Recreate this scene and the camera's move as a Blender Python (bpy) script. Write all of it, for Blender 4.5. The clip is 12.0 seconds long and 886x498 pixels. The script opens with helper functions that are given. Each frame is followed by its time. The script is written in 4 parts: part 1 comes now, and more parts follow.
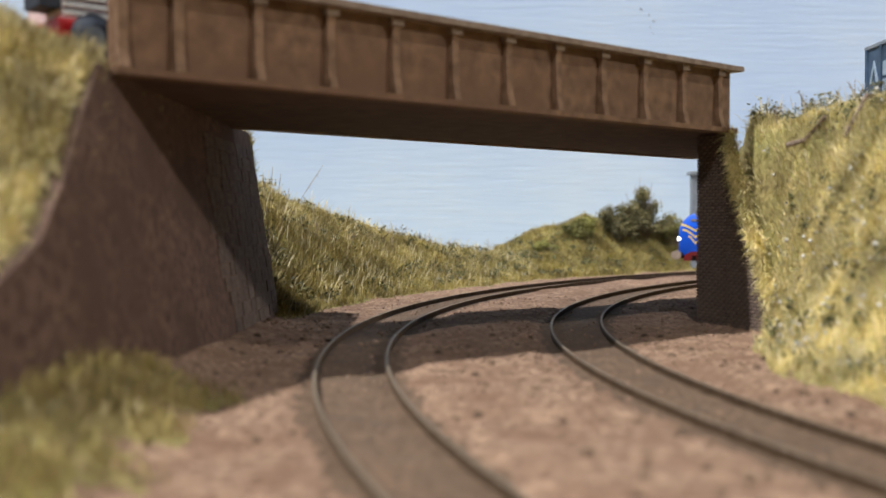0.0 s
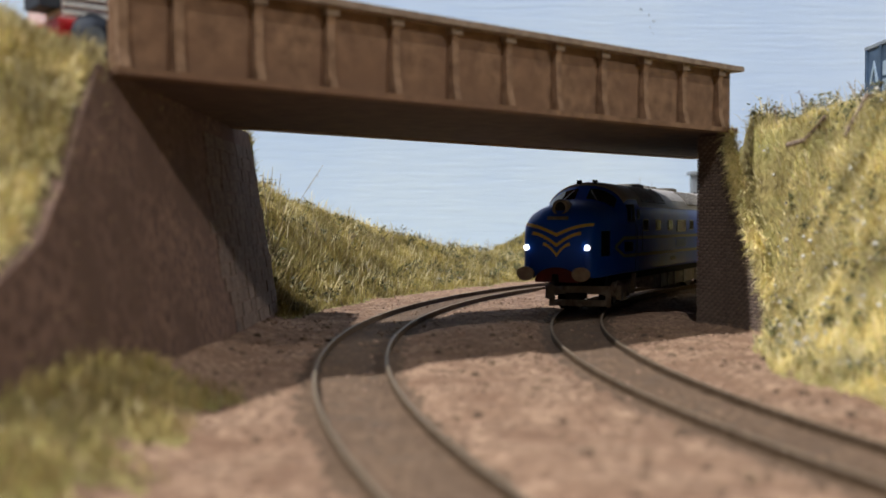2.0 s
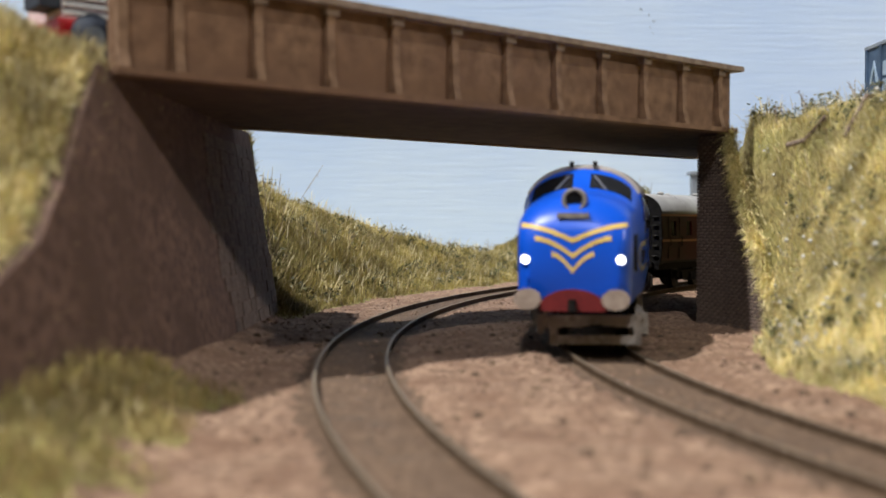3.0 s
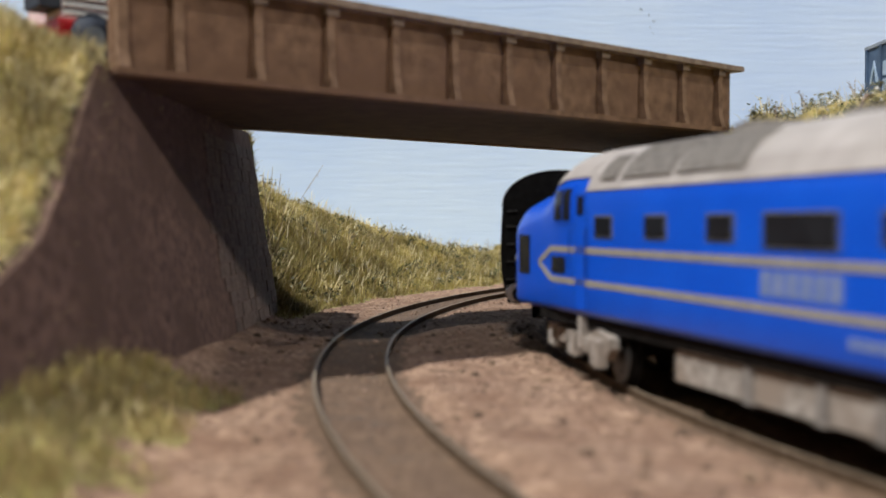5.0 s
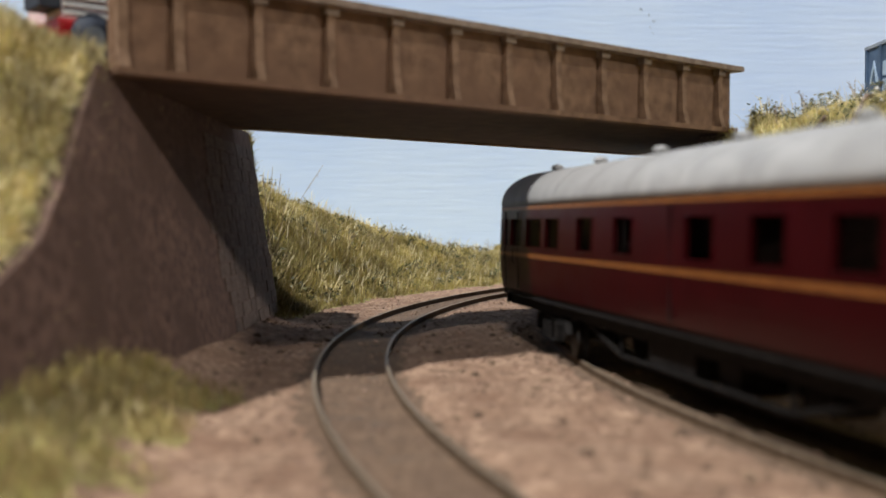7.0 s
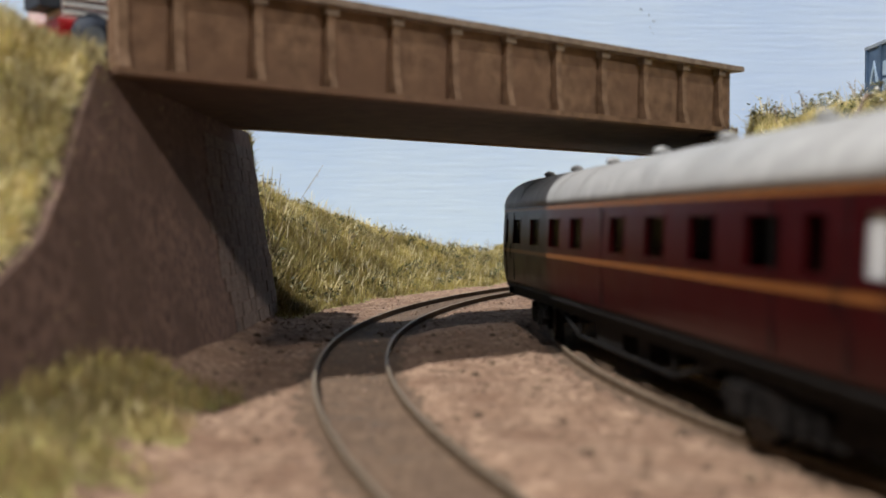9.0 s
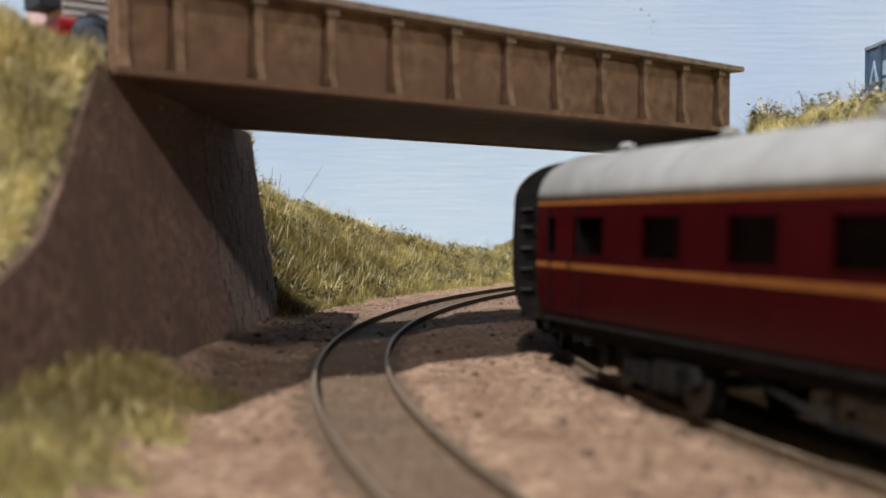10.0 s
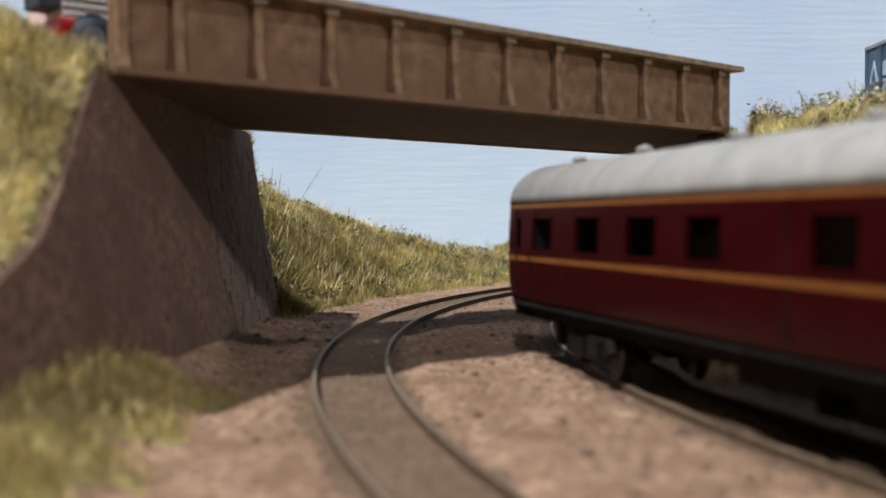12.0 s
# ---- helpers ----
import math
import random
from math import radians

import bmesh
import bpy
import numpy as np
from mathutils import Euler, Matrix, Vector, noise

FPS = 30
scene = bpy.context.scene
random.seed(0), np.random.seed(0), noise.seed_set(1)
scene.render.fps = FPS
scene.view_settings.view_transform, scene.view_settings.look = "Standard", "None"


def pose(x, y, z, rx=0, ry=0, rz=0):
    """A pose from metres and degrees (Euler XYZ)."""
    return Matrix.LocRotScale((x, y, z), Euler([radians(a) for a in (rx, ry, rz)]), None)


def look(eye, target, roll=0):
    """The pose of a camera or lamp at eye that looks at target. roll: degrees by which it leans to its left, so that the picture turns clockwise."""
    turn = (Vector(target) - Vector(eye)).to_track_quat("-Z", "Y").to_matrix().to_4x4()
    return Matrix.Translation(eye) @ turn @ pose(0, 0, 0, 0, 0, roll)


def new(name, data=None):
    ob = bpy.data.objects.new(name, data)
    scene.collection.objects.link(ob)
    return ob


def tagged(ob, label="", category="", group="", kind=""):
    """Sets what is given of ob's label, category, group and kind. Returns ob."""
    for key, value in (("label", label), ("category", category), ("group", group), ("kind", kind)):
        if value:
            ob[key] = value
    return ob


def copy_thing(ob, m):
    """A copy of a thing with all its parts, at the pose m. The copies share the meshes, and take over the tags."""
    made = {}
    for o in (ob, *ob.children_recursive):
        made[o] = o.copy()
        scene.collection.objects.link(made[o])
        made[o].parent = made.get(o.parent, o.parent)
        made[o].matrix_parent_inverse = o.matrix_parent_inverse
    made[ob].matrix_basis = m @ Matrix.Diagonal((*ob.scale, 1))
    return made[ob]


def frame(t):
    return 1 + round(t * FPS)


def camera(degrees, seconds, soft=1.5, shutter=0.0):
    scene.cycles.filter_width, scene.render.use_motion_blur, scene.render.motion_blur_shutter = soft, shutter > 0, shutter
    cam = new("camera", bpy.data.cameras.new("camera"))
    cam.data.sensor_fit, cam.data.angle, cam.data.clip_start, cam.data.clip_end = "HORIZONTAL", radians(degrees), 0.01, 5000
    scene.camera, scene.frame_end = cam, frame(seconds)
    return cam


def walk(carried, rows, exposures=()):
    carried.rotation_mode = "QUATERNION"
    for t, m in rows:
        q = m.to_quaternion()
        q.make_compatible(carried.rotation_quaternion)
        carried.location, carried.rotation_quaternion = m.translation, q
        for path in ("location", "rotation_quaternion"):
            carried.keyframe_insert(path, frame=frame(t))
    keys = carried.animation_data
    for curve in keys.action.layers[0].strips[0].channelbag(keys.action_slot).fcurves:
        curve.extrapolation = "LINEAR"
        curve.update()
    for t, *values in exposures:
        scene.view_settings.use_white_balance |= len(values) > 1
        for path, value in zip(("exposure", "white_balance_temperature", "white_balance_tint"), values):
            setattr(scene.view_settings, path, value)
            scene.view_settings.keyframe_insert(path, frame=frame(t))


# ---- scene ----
cam = camera(46.2, 12.0, soft=1.6, shutter=0.4)
EYE = look((0, 0, 0.0345), (0, 1.0, 0.0345 - 0.02452))
walk(cam, [(0.0, EYE), (12.0, EYE)])
cam.data.dof.use_dof = True
cam.data.dof.focus_distance = 0.47
cam.data.dof.aperture_fstop = 16.5

# ---------------------------------------------------------------- light
# three lamps of the room: a strong high one from the left, one behind the camera, a weak low one from the right
world = bpy.data.worlds.new("room")
scene.world = world
world.use_nodes = True
wn, wl = world.node_tree.nodes, world.node_tree.links
bg = wn["Background"]
tc, sep, ramp = wn.new("ShaderNodeTexCoord"), wn.new("ShaderNodeSeparateXYZ"), wn.new("ShaderNodeValToRGB")
wl.new(tc.outputs["Generated"], sep.inputs[0])
wl.new(sep.outputs["Z"], ramp.inputs[0])
wl.new(ramp.outputs[0], bg.inputs["Color"])
ramp.color_ramp.elements[0].color = (0.30, 0.29, 0.28, 1)
ramp.color_ramp.elements[1].color = (1.0, 0.98, 0.96, 1)
ramp.color_ramp.elements[0].position = 0.0
ramp.color_ramp.elements[1].position = 0.7
bg.inputs["Strength"].default_value = 0.07


def sun(name, toward, strength, angle, color):
    d = bpy.data.lights.new(name, "SUN")
    d.energy, d.angle, d.color = strength, radians(angle), color
    ob = new(name, d)
    ob.matrix_world = look(Vector(toward) * 2, (0, 0, 0))
    return ob


sun("high_lamp", (-0.56, -0.31, 1.0), 4.3, 1.6, (1.0, 0.985, 0.97))
sun("front_lamp", (-0.12, -1.10, 1.0), 1.0, 2.0, (1.0, 0.99, 0.985))
sun("side_lamp", (1.9, -0.68, 1.0), 0.85, 2.5, (1.0, 0.95, 0.90))

# ---------------------------------------------------------------- plan, in millimetres
MM = 0.001
CX, CY = 760.1, 352.4            # centre of both curves
RA, RB = 784.0, 717.7            # the two tracks
K = 0.84                         # scales the plan's second axis, fitted to the camera's view and train length
YK = K                           # 1.0 while a thing is built in its own space
GX, GY = -70.6, 223.4            # near end of the bridge's front girder
DX, DY = 0.7639, 0.6454          # along the bridge
SPAN, WIDE = 225.3, 96.0
ZDECK, ZTOP = 67.8, 89.6


def smooth(a, b, v):
    t = min(1.0, max(0.0, (v - a) / (b - a)))
    return t * t * (3 - 2 * t)


def lerp_table(rows, v):
    if v <= rows[0][0]:
        return rows[0][1]
    for (a, p), (b, q) in zip(rows, rows[1:]):
        if v <= b:
            t = (v - a) / (b - a)
            return p + (q - p) * t
    return rows[-1][1]


BACK_CREST = [(0.0, 74), (0.12, 72), (0.20, 58), (0.324, 44), (0.428, 29.5), (0.53, 17), (0.612, 10), (0.64, 11), (0.686, 18), (0.73, 30), (0.77, 38), (0.85, 34)]
RIGHT_FOOT = [(60, 135), (120, 116), (180, 97), (235, 86), (290, 79), (350, 90), (385, 99), (400, 104), (412, 108.5), (436, 102), (600, 136), (650, 150), (700, 176), (800, 245), (900, 340)]
RIGHT_RISE = [(235, 68), (290, 57), (350, 42), (385, 22), (400, 13), (412, 7), (436, 4), (600, 4)]


def ground_z(x, y):
    """Height of the ground, in millimetres, at a place of the plan."""
    r = math.hypot(x - CX, y - CY)
    z = -1.6
    n = noise.noise((x * 0.03, y * 0.03, 0)) * 1.2 + noise.noise((x * 0.11, y * 0.11, 3)) * 0.45
    on_track = max(1 - smooth(12, 19, abs(r - RA)), 1 - smooth(12, 19, abs(r - RB)))
    z += n * (1 - on_track) + on_track * (-0.35 + 0.25 * noise.noise((x * 0.2, y * 0.2, 9)))
    z += 1.0 * smooth(0, 12, 33 - abs(r - (RA + RB) / 2)) * (1 - on_track)
    # foot of the left wall
    z += 5.5 * smooth(-48, -66, x) * smooth(520, 430, y) * (0.5 + 0.5 * smooth(420, 260, y))
    z += 6.0 * smooth(-42, -60, x) * smooth(295, 215, y)
    # cutting side behind the outer track, seen through the bridge
    th = math.atan2(y - CY, CX - x)
    if th > 0.02 and y > 455:
        hc = lerp_table(BACK_CREST, th)
        d = r - 822 - 6 * noise.noise((x * 0.02, y * 0.02, 7))
        w = 46 + hc * 0.35
        up = smooth(0, w, d)
        lump = 1 + 0.16 * noise.noise((x * 0.05, y * 0.05, 1))
        z = max(z, z + (hc + 1) * up * lump * (1 - 1.0 * smooth(w + 25, w + 130, d)))
    # embankment behind the left wall and its wing
    if x < -40 and y < 470:
        lift = smooth(-60, -66, x) if y > 150 else smooth(-42, -92, x)
        top = lerp_table([(100, 14), (146, 19.5), (166, 24), (183, 28), (203, 34), (222, 46), (238, 58), (256, 70), (270, 71), (300, 68), (470, 68)], y)
        top += 8 * smooth(-80, -95, x) * smooth(225, 255, y)
        edge = smooth(-65.5, -73, x) if y > 150 else smooth(-48 - min(20, 0.09 * (150 - y)), -80, x)
        if y > 126 and y <= 150:
            k = (y - 126) / 24
            edge = edge * (1 - k) + k * smooth(-64, -73, x)
        z = z + (top - z) * edge * (1 + 0.05 * noise.noise((x * 0.05, y * 0.05, 11)))
    # right-hand cutting side; unseen run behind the pier added to block the side lamp
    if x > 60 and 30 < y < 900:
        fx = lerp_table(RIGHT_FOOT, y)
        d = x - fx - 4 * noise.noise((x * 0.03, y * 0.03, 5)) * smooth(424, 380, y)
        up = smooth(-2, lerp_table(RIGHT_RISE, y) + 4, d)
        z += (70 - z) * up * (1 + 0.09 * noise.noise((x * 0.04, y * 0.04, 2)) * up)
    return z


def grassy(x, y):
    """How thickly grass covers the place, 0 to 1."""
    r = math.hypot(x - CX, y - CY)
    th = math.atan2(y - CY, CX - x)
    g = 0.0
    if th > 0.02 and y > 455:
        g = max(g, smooth(-1, 6, r - 822 - 6 * noise.noise((x * 0.02, y * 0.02, 7))))
    if x < -35 and y < 470:
        if y > 150:
            g = max(g, smooth(-70.5, -74, x) if y > 235 else smooth(-67, -71, x))
        else:
            g = max(g, (0.45 + 0.55 * smooth(-66, -84, x)) * smooth(-44 - min(10, 0.10 * (150 - y)), -62, x + 7 * noise.noise((x * 0.04, y * 0.04, 8))))
    if x < -34 and y < 285:
        g = max(g, 0.55 * smooth(-36, -56, x + 10 * noise.noise((x * 0.05, y * 0.05, 18))) * smooth(285, 235, y))
    if x > 60 and 30 < y < 900:
        g = max(g, smooth(-3, 5, x - lerp_table(RIGHT_FOOT, y) - 5 * noise.noise((x * 0.03, y * 0.03, 5)) * smooth(424, 380, y)))
    return g


# ---------------------------------------------------------------- materials
def nodes_of(name):
    m = bpy.data.materials.new(name)
    m.use_nodes = True
    return m, m.node_tree.nodes, m.node_tree.links, m.node_tree.nodes["Principled BSDF"]


def surface(name, a, b, c=None, grain=3.0, stain=25.0, rough=0.7, metal=0.0, bump=0.0, bump_size=1.0, spread=(0.35, 0.65),
            coat=0.0, vary=0.0, island=False, spec=0.5):
    """Two-scale procedural paint: colours a and b mixed by grain, c by wider stains; sizes in millimetres."""
    m, n, l, p = nodes_of(name)
    co = n.new("ShaderNodeTexCoord")
    n1, n2 = n.new("ShaderNodeTexNoise"), n.new("ShaderNodeTexNoise")
    for q, size, det in ((n1, grain, 4), (n2, stain, 3)):
        q.inputs["Scale"].default_value = 1000.0 / size
        q.inputs["Detail"].default_value = det
        l.new(co.outputs["Object"], q.inputs["Vector"])
    r1 = n.new("ShaderNodeValToRGB")
    r1.color_ramp.elements[0].position, r1.color_ramp.elements[1].position = spread
    r1.color_ramp.elements[0].color, r1.color_ramp.elements[1].color = (*a, 1), (*b, 1)
    l.new(n1.outputs["Fac"], r1.inputs[0])
    out = r1.outputs[0]
    if c:
        r2 = n.new("ShaderNodeValToRGB")
        r2.color_ramp.elements[0].position, r2.color_ramp.elements[1].position = 0.42, 0.68
        l.new(n2.outputs["Fac"], r2.inputs[0])
        mix = n.new("ShaderNodeMix")
        mix.data_type = "RGBA"
        l.new(r2.outputs[0], mix.inputs["Factor"])
        l.new(out, mix.inputs["A"])
        mix.inputs["B"].default_value = (*c, 1)
        out = mix.outputs["Result"]
    if vary:
        src = n.new("ShaderNodeNewGeometry").outputs["Random Per Island"] if island else n.new("ShaderNodeObjectInfo").outputs["Random"]
        mp = n.new("ShaderNodeMapRange")
        mp.inputs["To Min"].default_value, mp.inputs["To Max"].default_value = 1 - vary, 1 + vary
        l.new(src, mp.inputs["Value"])
        hsv = n.new("ShaderNodeHueSaturation")
        l.new(mp.outputs[0], hsv.inputs["Value"])
        l.new(out, hsv.inputs["Color"])
        out = hsv.outputs[0]
    l.new(out, p.inputs["Base Color"])
    rr = n.new("ShaderNodeMapRange")
    rr.inputs["To Min"].default_value, rr.inputs["To Max"].default_value = max(0.03, rough - 0.08), min(1, rough + 0.08)
    l.new(n1.outputs["Fac"], rr.inputs["Value"])
    l.new(rr.outputs[0], p.inputs["Roughness"])
    p.inputs["Metallic"].default_value = metal
    p.inputs["Specular IOR Level"].default_value = spec
    p.inputs["Coat Weight"].default_value = coat
    if bump:
        n3, bp = n.new("ShaderNodeTexNoise"), n.new("ShaderNodeBump")
        n3.inputs["Scale"].default_value = 1000.0 / bump_size
        n3.inputs["Detail"].default_value = 5
        l.new(co.outputs["Object"], n3.inputs["Vector"])
        l.new(n3.outputs["Fac"], bp.inputs["Height"])
        bp.inputs["Strength"].default_value = 0.8
        bp.inputs["Distance"].default_value = bump * MM
        l.new(bp.outputs[0], p.inputs["Normal"])
    return m


def blades(name, cols, rough=0.55, low=0.42, high=1.35):
    """Fibres: each blade its own shade."""
    m, n, l, p = nodes_of(name)
    g, r = n.new("ShaderNodeNewGeometry"), n.new("ShaderNodeValToRGB")
    while len(r.color_ramp.elements) < len(cols):
        r.color_ramp.elements.new(0.5)
    for i, (e, c) in enumerate(zip(r.color_ramp.elements, cols)):
        e.position, e.color = i / (len(cols) - 1), (*c, 1)
    l.new(g.outputs["Random Per Island"], r.inputs[0])
    co, nz, mix = n.new("ShaderNodeTexCoord"), n.new("ShaderNodeTexNoise"), n.new("ShaderNodeHueSaturation")
    nz.inputs["Scale"].default_value = 1000 / 17
    nz.inputs["Detail"].default_value = 4
    l.new(co.outputs["Object"], nz.inputs["Vector"])
    mp = n.new("ShaderNodeMapRange")
    mp.inputs["From Min"].default_value, mp.inputs["From Max"].default_value = 0.3, 0.7
    mp.inputs["To Min"].default_value, mp.inputs["To Max"].default_value = low, high
    l.new(nz.outputs["Fac"], mp.inputs["Value"])
    l.new(mp.outputs[0], mix.inputs["Value"])
    l.new(r.outputs[0], mix.inputs["Color"])
    l.new(mix.outputs[0], p.inputs["Base Color"])
    p.inputs["Roughness"].default_value = rough
    p.inputs["Subsurface Weight"].default_value = 0.0
    return m


def glass(name, color=(0.8, 0.85, 0.88), rough=0.03):
    m, n, l, p = nodes_of(name)
    tr, gl, mx = n.new("ShaderNodeBsdfTransparent"), n.new("ShaderNodeBsdfGlossy"), n.new("ShaderNodeMixShader")
    tr.inputs[0].default_value = (*color, 1)
    gl.inputs["Roughness"].default_value = rough
    mx.inputs[0].default_value = 0.07
    l.new(tr.outputs[0], mx.inputs[1])
    l.new(gl.outputs[0], mx.inputs[2])
    l.new(mx.outputs[0], n["Material Output"].inputs[0])
    return m


M = {}
M["ballast"] = surface("sandy_ballast", (0.13, 0.072, 0.044), (0.45, 0.297, 0.20), (0.20, 0.113, 0.070), 2.1, 15, 0.95, bump=1.5, bump_size=2.2)
M["infill"] = surface("oily_brown_infill", (0.078, 0.047, 0.028), (0.225, 0.145, 0.092), (0.118, 0.074, 0.047), 1.6, 14, 0.95, bump=0.7, bump_size=1.4)
M["sleeper"] = surface("stained_timber", (0.06, 0.042, 0.030), (0.15, 0.11, 0.08), None, 1.2, 10, 0.9, bump=0.15, vary=0.2)
M["rail"] = surface("weathered_steel", (0.065, 0.042, 0.025), (0.14, 0.098, 0.065), None, 1.5, 12, 0.7, metal=0.05, spec=0.15)
M["railtop"] = surface("worn_railhead", (0.19, 0.145, 0.10), (0.31, 0.25, 0.19), None, 1.0, 30, 0.55, metal=0.35, spec=0.3)
M["girder"] = surface("rusty_brown_girder_paint", (0.135, 0.072, 0.038), (0.265, 0.155, 0.090), (0.175, 0.093, 0.052), 5, 26, 0.78, bump=0.12, bump_size=0.8)
M["girder_edge"] = surface("scuffed_brown_paint", (0.21, 0.150, 0.108), (0.33, 0.25, 0.19), None, 3, 14, 0.75, bump=0.1)
M["girder_rib"] = surface("dusty_brown_girder_paint", (0.155, 0.086, 0.047), (0.29, 0.18, 0.11), None, 4, 16, 0.78, bump=0.1)
# underside shade is put into this darker brown
M["soffit"] = surface("shaded_brown_soffit", (0.07, 0.04, 0.028), (0.13, 0.08, 0.055), None, 6, 30, 0.85, bump=0.2)
M["wall"] = surface("grey_brown_stone", (0.085, 0.048, 0.036), (0.225, 0.138, 0.106), (0.112, 0.066, 0.049), 2.6, 20, 0.9, bump=0.5, bump_size=2.0)
# brick and mortar tones are lowered to carry the pier's shade
M["brick"] = surface("weathered_brick", (0.10, 0.07, 0.056), (0.20, 0.145, 0.118), None, 1.5, 9, 0.92, bump=0.25, vary=0.14)
M["mortar"] = surface("shade_dark_mortar", (0.07, 0.05, 0.042), (0.13, 0.095, 0.08), None, 1.5, 12, 0.95)
M["earth"] = surface("grass_mat", (0.16, 0.125, 0.045), (0.40, 0.33, 0.13), (0.26, 0.24, 0.08), 2.5, 18, 0.95, bump=0.8, bump_size=2)
M["grass"] = blades("dry_grass_fibre", [(0.30, 0.285, 0.07), (0.72, 0.60, 0.30), (0.49, 0.45, 0.13), (0.85, 0.75, 0.46), (0.40, 0.285, 0.12), (0.60, 0.525, 0.20)], low=0.55, high=1.75)
M["grass_far"] = blades("olive_grass_fibre", [(0.17, 0.15, 0.03), (0.46, 0.36, 0.12), (0.34, 0.30, 0.055), (0.58, 0.46, 0.20), (0.15, 0.10, 0.035)])
# olive-brown grass with the shade at the wall's foot mixed into its colours
M["grass_dim"] = blades("shade_dimmed_grass_fibre", [(0.18, 0.14, 0.04), (0.42, 0.31, 0.12), (0.30, 0.25, 0.07), (0.50, 0.38, 0.18), (0.14, 0.095, 0.04)])
M["straw"] = blades("pale_straw_fibre", [(0.80, 0.70, 0.42), (0.66, 0.55, 0.28), (0.88, 0.80, 0.55)])
M["leaf"] = blades("dark_leaf_flake", [(0.05, 0.065, 0.02), (0.13, 0.13, 0.04), (0.08, 0.075, 0.03), (0.20, 0.17, 0.06)], 0.7)
M["bushleaf"] = blades("olive_bush_leaf", [(0.05, 0.06, 0.02), (0.20, 0.17, 0.06), (0.10, 0.10, 0.03), (0.28, 0.23, 0.09), (0.07, 0.07, 0.03)], 0.7)
M["grassbush"] = blades("yellow_green_bush_leaf", [(0.14, 0.15, 0.03), (0.34, 0.32, 0.09), (0.20, 0.20, 0.05), (0.10, 0.10, 0.03)], 0.7)
M["lichen"] = blades("pale_lichen", [(0.30, 0.28, 0.26), (0.50, 0.48, 0.45), (0.20, 0.18, 0.16)], 0.7)
M["grit"] = surface("brown_grit", (0.17, 0.10, 0.07), (0.40, 0.275, 0.20), None, 1.5, 8, 0.95, vary=0.25, island=True)
M["clod"] = surface("dark_earth_clod", (0.06, 0.036, 0.022), (0.19, 0.125, 0.08), None, 1.2, 8, 0.95, bump=0.4, vary=0.3, island=True)
M["smudge"] = surface("grey_blue_smudge", (0.10, 0.13, 0.17), (0.16, 0.19, 0.24), None, 1, 4, 0.7)
M["bead"] = surface("white_glint_bead", (0.7, 0.7, 0.68), (0.8, 0.8, 0.78), None, 1, 4, 0.08)
M["twig"] = surface("dry_twig", (0.16, 0.11, 0.08), (0.36, 0.28, 0.22), None, 1, 8, 0.85)
M["blue"] = surface("bright_blue_gloss_paint", (0.004, 0.085, 0.62), (0.005, 0.10, 0.68), (0.004, 0.08, 0.58), 9, 40, 0.34, spec=0.4)
M["seamblue"] = surface("dark_blue_panel_line", (0.003, 0.03, 0.22), (0.004, 0.04, 0.28), None, 3, 12, 0.4)
M["roofgrey"] = surface("light_grey_roof_paint", (0.36, 0.325, 0.31), (0.46, 0.425, 0.405), (0.33, 0.30, 0.28), 5, 24, 0.6)
M["grille"] = surface("grey_grille", (0.16, 0.145, 0.135), (0.25, 0.23, 0.21), None, 2, 10, 0.6)
M["cream"] = surface("cream_grey_stripe", (0.27, 0.25, 0.20), (0.34, 0.315, 0.25), None, 2, 12, 0.5)
M["lettergrey"] = surface("faded_pale_lettering", (0.16, 0.22, 0.38), (0.22, 0.27, 0.42), None, 2, 8, 0.5)
M["yellow"] = surface("chevron_yellow", (0.66, 0.45, 0.10), (0.74, 0.54, 0.15), None, 2, 9, 0.45)
M["frame_grey"] = surface("aluminium_grey_frame", (0.22, 0.23, 0.27), (0.30, 0.31, 0.35), None, 2, 8, 0.4, metal=0.5)
M["blackglass"] = surface("dark_glazing", (0.012, 0.013, 0.016), (0.02, 0.022, 0.026), None, 6, 20, 0.08)
M["redbeam"] = surface("dark_red_valance", (0.11, 0.006, 0.008), (0.15, 0.009, 0.010), None, 2, 9, 0.5)
M["bogie"] = surface("dusty_grey_bogie", (0.20, 0.175, 0.15), (0.42, 0.38, 0.34), (0.26, 0.21, 0.17), 2, 9, 0.75, bump=0.1)
M["ironwork"] = surface("dull_black_ironwork", (0.022, 0.021, 0.020), (0.05, 0.047, 0.045), None, 2, 8, 0.5)
# coach-end and underframe blacks are lowered to imitate the weaker light there
M["black"] = surface("shade_deepened_black", (0.004, 0.0037, 0.0036), (0.011, 0.010, 0.0095), None, 2, 12, 0.6, spec=0.15)
M["under"] = surface("underframe_black", (0.005, 0.0045, 0.0045), (0.016, 0.014, 0.013), None, 2, 10, 0.7, spec=0.1)
M["wheel"] = surface("dark_wheel_face", (0.03, 0.027, 0.025), (0.07, 0.064, 0.06), None, 2, 10, 0.6, metal=0.3)
M["maroon"] = surface("maroon_coach_paint", (0.027, 0.0014, 0.0024), (0.034, 0.0017, 0.0030), (0.025, 0.0013, 0.0021), 7, 34, 0.36, spec=0.13)
M["lining"] = surface("orange_lining", (0.17, 0.058, 0.013), (0.22, 0.078, 0.017), None, 3, 15, 0.45)
M["coachroof"] = surface("pale_grey_coach_roof", (0.30, 0.297, 0.295), (0.39, 0.386, 0.38), (0.28, 0.275, 0.27), 6, 30, 0.6)
